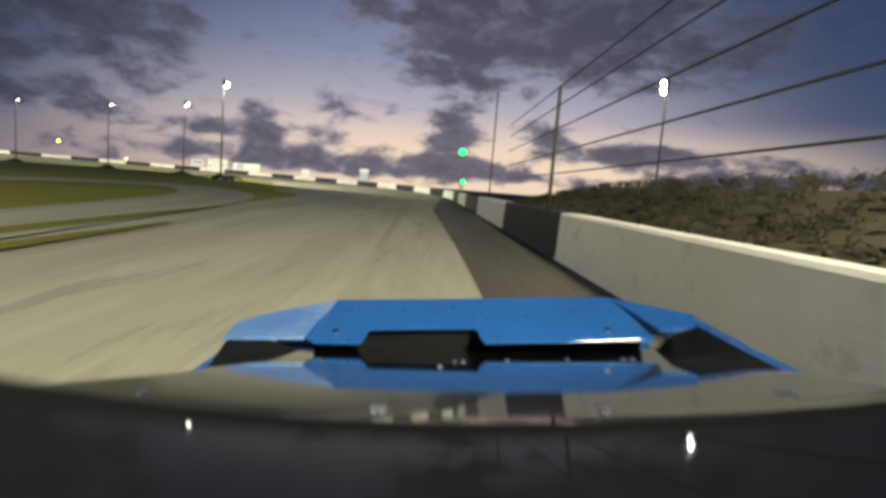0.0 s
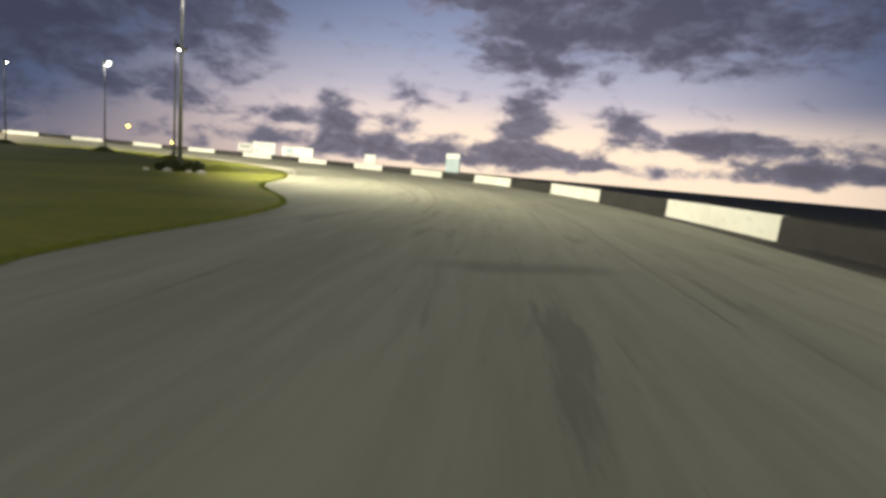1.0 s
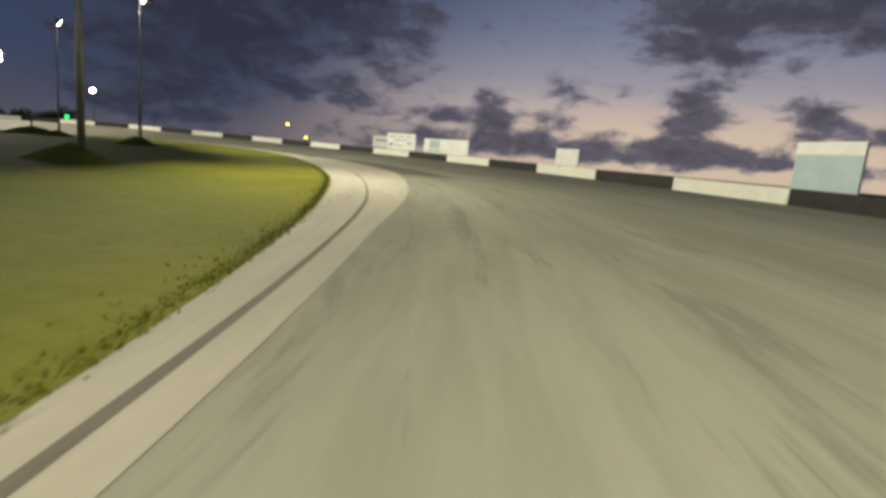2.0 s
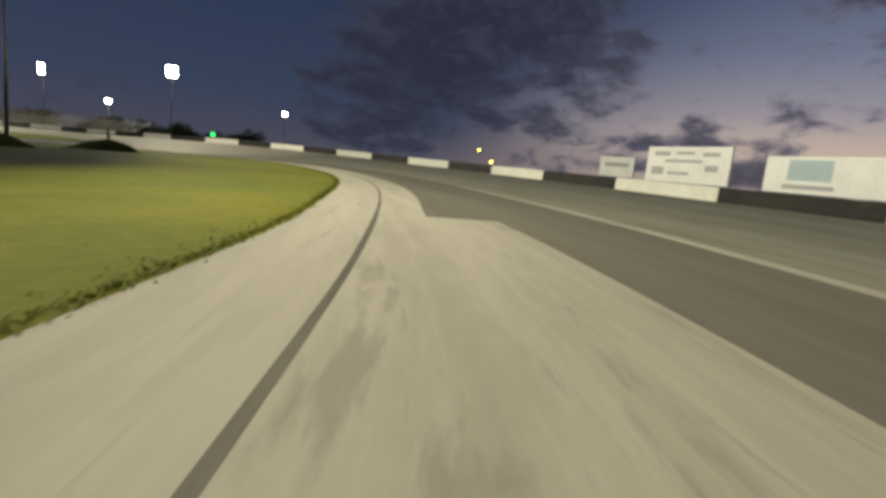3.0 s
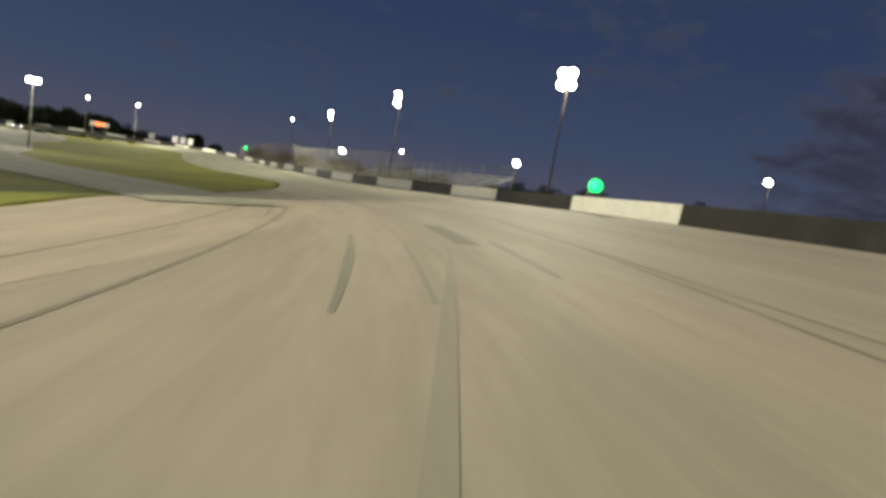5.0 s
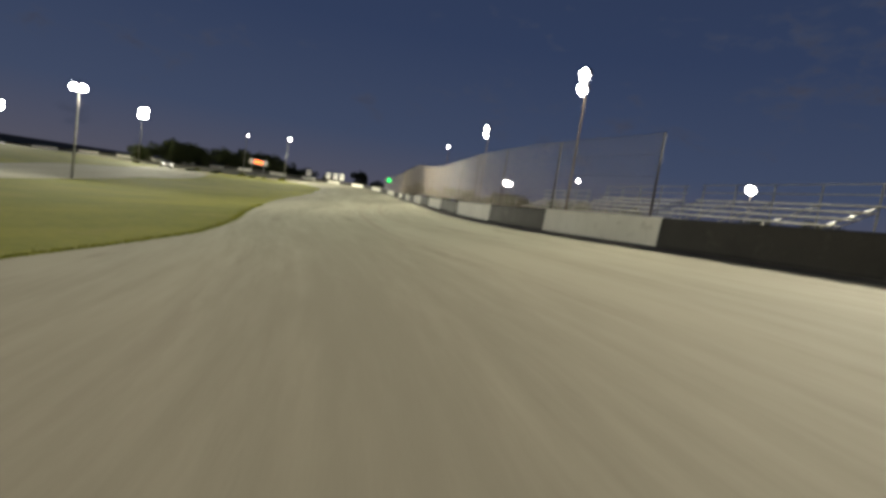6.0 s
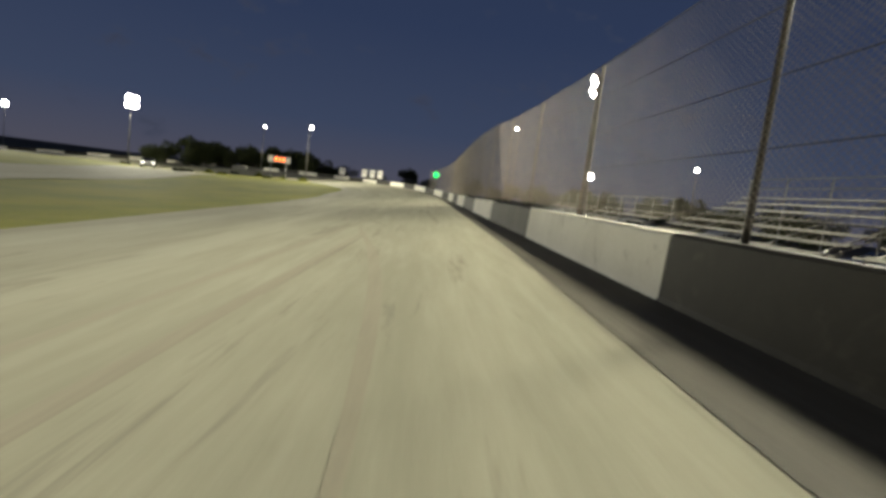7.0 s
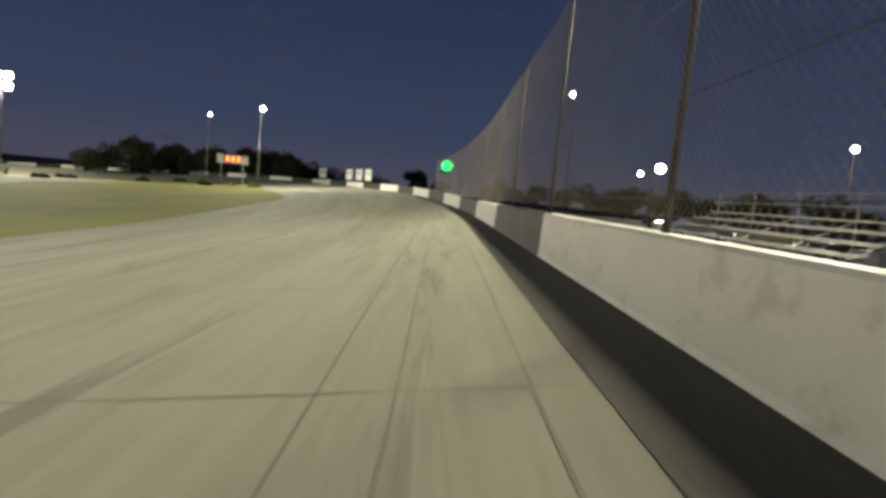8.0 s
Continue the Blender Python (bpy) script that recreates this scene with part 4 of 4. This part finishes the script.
def plant():
    rng = random.Random(11)
    kinds = [tree(1, 7.0, 4.0), tree(2, 5.6, 3.6), tree(3, 8.0, 4.4), tree(4, 4.2, 3.2)]
    first = [(-283, -8), (-292, 4), (-276, -24), (-300, 22)]
    for k, (x, y) in zip(kinds, first):
        k.matrix_basis = pose(x, y, ground_z(x, y), 0, 0, rng.uniform(0, 360))
    spots = [(-253, -1, 3), (-259, -2, 1), (-263, 3, 0), (-266, 9, 3), (-254, 6, 3), (-262, 13, 1), (-268, 18, 0), (-247, -8, 1), (-250, -4, 0), (-256, 2, 1), (-262, -6, 0), (-258, 9, 1), (-266, 14, 0), (-270, 5, 2), (-262, 22, 3), (-246, -12, 3), (-268, 30, 3), (-272, 22, 1), (-270, -16, 2), (-288, -40, 0), (-282, 12, 1), (-300, 40, 3), (-296, 56, 1), (-306, 30, 0), (-310, 70, 3)]
    # far belt round the oval
    for k in range(260):
        a = math.radians(360 * k / 260 + rng.uniform(-2, 2))
        r = rng.uniform(215, 320)
        if not 150 < math.degrees(a) % 360 < 188:
            continue
        spots.append((-110 + r * math.cos(a), 50 + r * math.sin(a), rng.randrange(4)))
    for k in range(26):
        p = along(296 + 4.6 * k + rng.uniform(-1.5, 1.5), -46 - rng.uniform(0, 14))
        spots.append((float(p[0]), float(p[1]), rng.choice((1, 3, 3))))
    for x, y, k in spots:
        copy_thing(kinds[k], pose(x, y, ground_z(x, y), 0, 0, rng.uniform(0, 360)))
    a = shrub(21, 1.1, 0.4)
    a.matrix_basis = pose(-19.0, 49.6, ground_z(-19.0, 49.6))
    for x, y in ((-89.6, 101.0), (-215, 18.4), (-227.2, 46.6), (-207.9, 38.3), (-212.3, 35.5), (-224.8, 30.8), (-226.6, 39.2), (-240, 20)):
        copy_thing(a, pose(x, y, ground_z(x, y), 0, 0, rng.uniform(0, 360)))


plant()


def mound(x, y, wide, deep, high, turn, seed):
    """A low grassed hump in the infield with an uneven top."""
    rng = random.Random(seed)
    off = Vector((rng.uniform(0, 50), rng.uniform(0, 50), 0))
    n, m = 24, 10
    verts, faces = [(0, 0, high)], []
    for j in range(1, m + 1):
        r = j / m
        for i in range(n):
            a = 2 * math.pi * i / n
            k = 1 + 0.18 * noise.noise(Vector((math.cos(a), math.sin(a), 0)) * 1.3 + off)
            px, py = math.cos(a) * wide * r * k, math.sin(a) * deep * r * k
            verts.append((px, py, high * (0.5 + 0.5 * math.cos(math.pi * r)) * (1 + 0.25 * noise.noise(Vector((px, py, 0)) * 0.6 + off)) - 0.25 * r))
    faces += [(0, 1 + i, 1 + (i + 1) % n) for i in range(n)]
    for j in range(m - 1):
        faces += [(1 + j * n + i, 1 + (j + 1) * n + i, 1 + (j + 1) * n + (i + 1) % n, 1 + j * n + (i + 1) % n) for i in range(n)]
    ob = new("grass_mound", mesh_of("grass_mound", verts, faces, MOUND, None, True))
    ob.matrix_basis = pose(x, y, ground_z(x, y), 0, 0, turn)
    return tagged(ob, "low dark grassy mound rising from the infield", "mound", "mounds in the infield")


mound(-90.4, 102.0, 4.6, 3.8, 1.05, 25, 1)
mound(-19.0, 53.0, 2.2, 1.8, 0.35, 0, 2)
mound(-30.5, 67.0, 1.9, 1.6, 0.5, 10, 3)
mound(-49.8, 84.4, 2.2, 1.8, 0.6, 40, 4)
mound(-68.8, 91.2, 2.2, 1.8, 0.6, 70, 5)
mound(-226.9, 46.9, 1.7, 1.4, 0.75, 20, 6)
mound(-233.9, 31.4, 1.8, 1.5, 0.8, 60, 7)
mound(-235.6, 17.1, 1.7, 1.5, 0.75, 90, 8)
mound(-231.0, 39.5, 1.0, 1.0, 0.4, 10, 9)


def stub_post(x, y, top):
    """A thick short post, a little out of plumb, with a chamfered top and a steel band."""
    z0 = ground_z(x, y)
    t = thing("wooden_post", "short thick dark wooden post on a grassy mound", "post", pose(x, y, z0, 1.5, -2.0, 0))
    h = top - z0
    part("shaft", Shape().tube((0, 0, 0), (0, 0, h - 0.06), 0.125, 0.105, 14).tube((0, 0, h - 0.06), (0, 0, h), 0.105, 0.07, 14), WOOD_POLE, t, smooth_shade=False)
    part("band", Shape().tube((0, 0, h - 0.3), (0, 0, h - 0.24), 0.112, 0.112, 14), DARK_STEEL, t, "rusty steel band")


stub_post(-90.4, 102.0, 1.05)


def stone(x, y, r, seed):
    bm = bmesh.new()
    bmesh.ops.create_icosphere(bm, subdivisions=2, radius=r)
    for v in bm.verts:
        v.co *= 1 + 0.35 * noise.noise(v.co * (1.6 / r) + Vector((seed * 3.7, 0, 0)))
        v.co.z *= 0.6
    ob = new("stone", Shape().take(bm).mesh("stone", CAP))
    ob.matrix_basis = pose(x, y, ground_z(x, y) + r * 0.25, 0, 0, seed * 47)
    tagged(ob, "pale rough stone in the grass by a pole", "stone", "stones at the foot of the pole")


for k, (x, y, r) in enumerate(((-18.6, 48.2, 0.18), (-18.0, 48.7, 0.14), (-17.3, 48.4, 0.2), (-19.4, 48.0, 0.13))):
    stone(x, y, r, k + 1)


def scrub(s0, s1, d0, d1, count, seed, low=0.12, high=0.38):
    """Tangled brush on the bank beyond the wall: many low clumps of stalks and leaves."""
    rng = random.Random(seed)
    blobs = []
    for _ in range(count):
        p = along(rng.uniform(s0, s1), rng.uniform(d0, d1))
        r = rng.uniform(low, high) * (1.6 if rng.random() < 0.10 else 1.0)
        blobs.append((p[0], p[1], p[2] + r * 0.25, r))
    v, f = leaf_cloud(rng, blobs, count * 60, 0.034)
    tagged(new("scrub", mesh_of("scrub", v, f, BRUSH)), "dark brown-green tangled brush on the bank behind the wall", "brush", kind="stuff")


scrub(-10, 98, -14, -5.0, 2600, 31, 0.08, 0.24)
scrub(40, 98, -5.5, -2.0, 1300, 33, 0.05, 0.14)
scrub(100, 150, -30, -9, 500, 32, 0.1, 0.3)


# ---- bleachers and parked cars beyond the second straight ----
def bleacher(s, d, length, rows, first):
    p = along(s, d)
    t = thing("bleacher", "open aluminium bleacher with bench rows behind the fence", "bleacher", pose(p[0], p[1], ground_z(p[0], p[1]) - 0.1, 0, 0, math.degrees(heading(s))), "bleachers by the straight")
    for r in range(rows):
        z = first + r * 0.36
        part("bench", Shape().box(r * 0.75, r * 0.75 + 0.28, -length / 2, length / 2, z, z + 0.05, 0.01), BENCH, t)
        part("footboard", Shape().box(r * 0.75 - 0.42, r * 0.75 - 0.06, -length / 2, length / 2, z - 0.3, z - 0.26, 0.01), BENCH, t)
    back = rows * 0.75 - 0.5
    for y in np.linspace(-length / 2 + 0.3, length / 2 - 0.3, 5):
        frame_bars = Shape().tube((-0.4, y, 0.0), (-0.4, y, first - 0.3), 0.04, sides=6).tube((-0.4, y, first - 0.34), (back, y, first + rows * 0.36 - 0.34), 0.04, sides=6)
        frame_bars.tube((back, y, 0), (back, y, first + rows * 0.36 + 0.6), 0.04, sides=6).tube((-0.4, y, 0.1), (back, y, first + rows * 0.3), 0.025, sides=6)
        part("frame", frame_bars, STEEL, t)
    for up in (0.15, 0.6):
        part("guard_rail", Shape().tube((back + 0.05, -length / 2, first + rows * 0.36 + up), (back + 0.05, length / 2, first + rows * 0.36 + up), 0.025, sides=6), STEEL, t)


for s, rows, first in ((296, 9, 0.8), (309.5, 9, 0.8), (323, 8, 0.7), (338, 5, 0.5), (352, 5, 0.5)):
    bleacher(s, -9.0, 12.0, rows, first)

CAR_PAINT = [material("paint_white", (0.55, 0.54, 0.5), None, 0.3, coat=0.6, bump=0), material("paint_silver", (0.28, 0.28, 0.28), None, 0.35, coat=0.6, bump=0), material("paint_dark", (0.03, 0.035, 0.045), None, 0.3, coat=0.6, bump=0)]
CAR_GLASS = material("car_glass", (0.015, 0.018, 0.02), None, 0.08, coat=1.0, bump=0)
HEADLIGHT = material("headlight", (0.9, 0.9, 0.85), None, 0.2, emit=(1.0, 0.95, 0.82), power=8.0, bump=0)


def parked_car(x, y, turn, paint, label, lit=False, group="cars parked beyond the fence"):
    t = thing("parked_car", label, "car", pose(x, y, ground_z(x, y), 0, 0, turn), group)
    bm = bmesh.new()
    prof = [(-2.2, 0.35), (-2.25, 0.75), (-2.1, 0.98), (-1.3, 1.02), (-0.75, 1.42), (0.55, 1.44), (1.15, 1.0), (2.0, 0.88), (2.2, 0.62), (2.15, 0.35)]
    rings = []
    for w, inset in ((-0.88, 0.12), (-0.8, 0.0), (0.8, 0.0), (0.88, 0.12)):
        rings.append([bm.verts.new((px, w * (0.86 if pz > 1.2 else 1.0), pz - (inset if pz > 0.9 else 0))) for px, pz in prof])
    for a, b in zip(rings[:-1], rings[1:]):
        for i in range(len(prof)):
            j = (i + 1) % len(prof)
            bm.faces.new((a[i], a[j], b[j], b[i]))
    bm.faces.new(rings[0])
    bm.faces.new(rings[-1][::-1])
    bmesh.ops.recalc_face_normals(bm, faces=bm.faces[:])
    part("body", Shape().take(bm), paint, t)
    part("windscreen", Shape().add([(0.62, -0.62, 1.405), (0.62, 0.62, 1.405), (1.14, 0.7, 1.03), (1.14, -0.7, 1.03)], [(0, 1, 2, 3)]).add([(0.64, -0.62, 1.41), (0.64, 0.62, 1.41), (1.16, 0.7, 1.035), (1.16, -0.7, 1.035)], [(3, 2, 1, 0)]), CAR_GLASS, t)
    for y0 in (-0.885, 0.885):
        k = 1 if y0 > 0 else -1
        part("side_window", Shape().box(-0.7, 0.6, min(y0, y0 - 0.1 * k), max(y0, y0 - 0.1 * k), 1.04, 1.3, 0.02), CAR_GLASS, t)
        for x0 in (-1.35, 1.4):
            w = part("wheel", Shape().tube((x0, y0 - 0.14 * k, 0.33), (x0, y0 + 0.02 * k, 0.33), 0.33, sides=16), TYRE, t)
            part("rim", Shape().tube((x0, y0 + 0.0 * k, 0.33), (x0, y0 + 0.035 * k, 0.33), 0.2, sides=12), CHROME, w)
        part("headlight", Shape().box(2.1, 2.2, y0 * 0.78 - 0.16, y0 * 0.78 + 0.16, 0.64, 0.78, 0.02), HEADLIGHT if lit else CHROME, t)


rng_cars = random.Random(3)
for k in range(12):
    p = along(318 + k * 5.2, -16.5 - 3.0 * (k % 3))
    parked_car(p[0], p[1], math.degrees(heading(330)) + (0 if k % 2 else 180) + rng_cars.uniform(-8, 8), CAR_PAINT[k % 3], ("white", "silver", "dark")[k % 3] + " car parked on rough ground behind the fence", k in (2, 5, 9))
parked_car(-206.0, 34.6, 48, CAR_PAINT[0], "white car with lit headlights waiting on the infield road", True, "")


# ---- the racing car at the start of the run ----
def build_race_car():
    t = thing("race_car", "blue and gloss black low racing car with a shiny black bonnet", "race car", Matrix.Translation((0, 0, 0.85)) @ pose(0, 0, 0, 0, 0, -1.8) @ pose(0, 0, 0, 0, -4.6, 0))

    def sheet(rows, thick=0.012):
        n = len(rows[0])
        v = [p for r in rows for p in r]
        f = [(i * n + j, i * n + j + 1, (i + 1) * n + j + 1, (i + 1) * n + j) for i in range(len(rows) - 1) for j in range(n - 1)]
        rim = [j for j in range(n)] + [i * n + n - 1 for i in range(1, len(rows))] + [(len(rows) - 1) * n + j for j in range(n - 2, -1, -1)] + [i * n for i in range(len(rows) - 2, 0, -1)]
        out = Shape().add(v, f).add([(x, y, z - thick) for x, y, z in v], [q[::-1] for q in f])
        for a, b in zip(rim, rim[1:] + rim[:1]):
            (x0, y0, z0), (x1, y1, z1) = v[a], v[b]
            out.add([(x0, y0, z0), (x1, y1, z1), (x1, y1, z1 - thick), (x0, y0, z0 - thick)], [(3, 2, 1, 0)])
        return out

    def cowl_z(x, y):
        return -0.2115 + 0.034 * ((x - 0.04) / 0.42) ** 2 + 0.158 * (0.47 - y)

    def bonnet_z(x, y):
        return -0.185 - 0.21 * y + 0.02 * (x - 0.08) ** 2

    def panel(z, ys, left, right, n=17):
        return [[(a + (b - a) * i / (n - 1), y, z(a + (b - a) * i / (n - 1), y)) for i in range(n)] for y, a, b in zip(ys, left, right)]

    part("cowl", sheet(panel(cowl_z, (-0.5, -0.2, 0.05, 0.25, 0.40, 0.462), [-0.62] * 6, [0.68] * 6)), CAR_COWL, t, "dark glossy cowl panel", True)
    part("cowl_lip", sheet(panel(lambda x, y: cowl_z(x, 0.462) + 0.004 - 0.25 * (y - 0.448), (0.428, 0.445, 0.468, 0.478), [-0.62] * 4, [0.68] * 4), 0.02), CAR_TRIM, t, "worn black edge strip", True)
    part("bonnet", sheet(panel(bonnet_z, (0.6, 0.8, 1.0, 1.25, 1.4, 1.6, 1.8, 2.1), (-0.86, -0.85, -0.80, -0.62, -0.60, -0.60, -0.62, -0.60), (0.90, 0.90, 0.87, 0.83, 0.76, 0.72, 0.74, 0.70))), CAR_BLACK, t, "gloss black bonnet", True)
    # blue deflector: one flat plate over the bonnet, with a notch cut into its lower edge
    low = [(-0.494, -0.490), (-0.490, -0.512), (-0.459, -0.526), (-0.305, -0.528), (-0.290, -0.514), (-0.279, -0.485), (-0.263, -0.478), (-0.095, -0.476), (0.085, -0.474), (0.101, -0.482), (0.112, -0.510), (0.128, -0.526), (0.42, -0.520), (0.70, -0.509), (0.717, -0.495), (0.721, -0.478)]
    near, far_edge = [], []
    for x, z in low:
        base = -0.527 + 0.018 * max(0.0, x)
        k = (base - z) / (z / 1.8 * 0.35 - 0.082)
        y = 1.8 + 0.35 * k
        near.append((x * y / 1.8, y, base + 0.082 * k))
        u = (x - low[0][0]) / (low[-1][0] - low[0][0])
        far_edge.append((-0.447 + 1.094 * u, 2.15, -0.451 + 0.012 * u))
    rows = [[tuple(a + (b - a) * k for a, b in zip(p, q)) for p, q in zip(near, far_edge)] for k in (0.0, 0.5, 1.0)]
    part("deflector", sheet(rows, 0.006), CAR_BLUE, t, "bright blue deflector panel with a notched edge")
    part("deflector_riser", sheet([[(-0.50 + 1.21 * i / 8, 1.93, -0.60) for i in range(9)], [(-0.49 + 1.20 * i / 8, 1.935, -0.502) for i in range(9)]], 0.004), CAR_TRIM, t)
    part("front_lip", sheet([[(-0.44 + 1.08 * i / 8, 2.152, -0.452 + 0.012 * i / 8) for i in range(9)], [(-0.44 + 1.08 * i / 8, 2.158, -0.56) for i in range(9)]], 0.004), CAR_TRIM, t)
    # left fender: its paleness is painted sky reflection over blue
    part("fender", sheet([[(-0.745, 1.72, -0.492), (-0.62, 1.77, -0.496), (-0.497, 1.80, -0.505)], [(-0.764, 1.9, -0.478), (-0.63, 1.95, -0.474), (-0.480, 1.93, -0.476)], [(-0.70, 2.0, -0.476), (-0.603, 2.06, -0.464), (-0.451, 2.15, -0.452)]]), CAR_SKY_SHEEN, t, "blue front fender with a pale sky reflection painted in", True)
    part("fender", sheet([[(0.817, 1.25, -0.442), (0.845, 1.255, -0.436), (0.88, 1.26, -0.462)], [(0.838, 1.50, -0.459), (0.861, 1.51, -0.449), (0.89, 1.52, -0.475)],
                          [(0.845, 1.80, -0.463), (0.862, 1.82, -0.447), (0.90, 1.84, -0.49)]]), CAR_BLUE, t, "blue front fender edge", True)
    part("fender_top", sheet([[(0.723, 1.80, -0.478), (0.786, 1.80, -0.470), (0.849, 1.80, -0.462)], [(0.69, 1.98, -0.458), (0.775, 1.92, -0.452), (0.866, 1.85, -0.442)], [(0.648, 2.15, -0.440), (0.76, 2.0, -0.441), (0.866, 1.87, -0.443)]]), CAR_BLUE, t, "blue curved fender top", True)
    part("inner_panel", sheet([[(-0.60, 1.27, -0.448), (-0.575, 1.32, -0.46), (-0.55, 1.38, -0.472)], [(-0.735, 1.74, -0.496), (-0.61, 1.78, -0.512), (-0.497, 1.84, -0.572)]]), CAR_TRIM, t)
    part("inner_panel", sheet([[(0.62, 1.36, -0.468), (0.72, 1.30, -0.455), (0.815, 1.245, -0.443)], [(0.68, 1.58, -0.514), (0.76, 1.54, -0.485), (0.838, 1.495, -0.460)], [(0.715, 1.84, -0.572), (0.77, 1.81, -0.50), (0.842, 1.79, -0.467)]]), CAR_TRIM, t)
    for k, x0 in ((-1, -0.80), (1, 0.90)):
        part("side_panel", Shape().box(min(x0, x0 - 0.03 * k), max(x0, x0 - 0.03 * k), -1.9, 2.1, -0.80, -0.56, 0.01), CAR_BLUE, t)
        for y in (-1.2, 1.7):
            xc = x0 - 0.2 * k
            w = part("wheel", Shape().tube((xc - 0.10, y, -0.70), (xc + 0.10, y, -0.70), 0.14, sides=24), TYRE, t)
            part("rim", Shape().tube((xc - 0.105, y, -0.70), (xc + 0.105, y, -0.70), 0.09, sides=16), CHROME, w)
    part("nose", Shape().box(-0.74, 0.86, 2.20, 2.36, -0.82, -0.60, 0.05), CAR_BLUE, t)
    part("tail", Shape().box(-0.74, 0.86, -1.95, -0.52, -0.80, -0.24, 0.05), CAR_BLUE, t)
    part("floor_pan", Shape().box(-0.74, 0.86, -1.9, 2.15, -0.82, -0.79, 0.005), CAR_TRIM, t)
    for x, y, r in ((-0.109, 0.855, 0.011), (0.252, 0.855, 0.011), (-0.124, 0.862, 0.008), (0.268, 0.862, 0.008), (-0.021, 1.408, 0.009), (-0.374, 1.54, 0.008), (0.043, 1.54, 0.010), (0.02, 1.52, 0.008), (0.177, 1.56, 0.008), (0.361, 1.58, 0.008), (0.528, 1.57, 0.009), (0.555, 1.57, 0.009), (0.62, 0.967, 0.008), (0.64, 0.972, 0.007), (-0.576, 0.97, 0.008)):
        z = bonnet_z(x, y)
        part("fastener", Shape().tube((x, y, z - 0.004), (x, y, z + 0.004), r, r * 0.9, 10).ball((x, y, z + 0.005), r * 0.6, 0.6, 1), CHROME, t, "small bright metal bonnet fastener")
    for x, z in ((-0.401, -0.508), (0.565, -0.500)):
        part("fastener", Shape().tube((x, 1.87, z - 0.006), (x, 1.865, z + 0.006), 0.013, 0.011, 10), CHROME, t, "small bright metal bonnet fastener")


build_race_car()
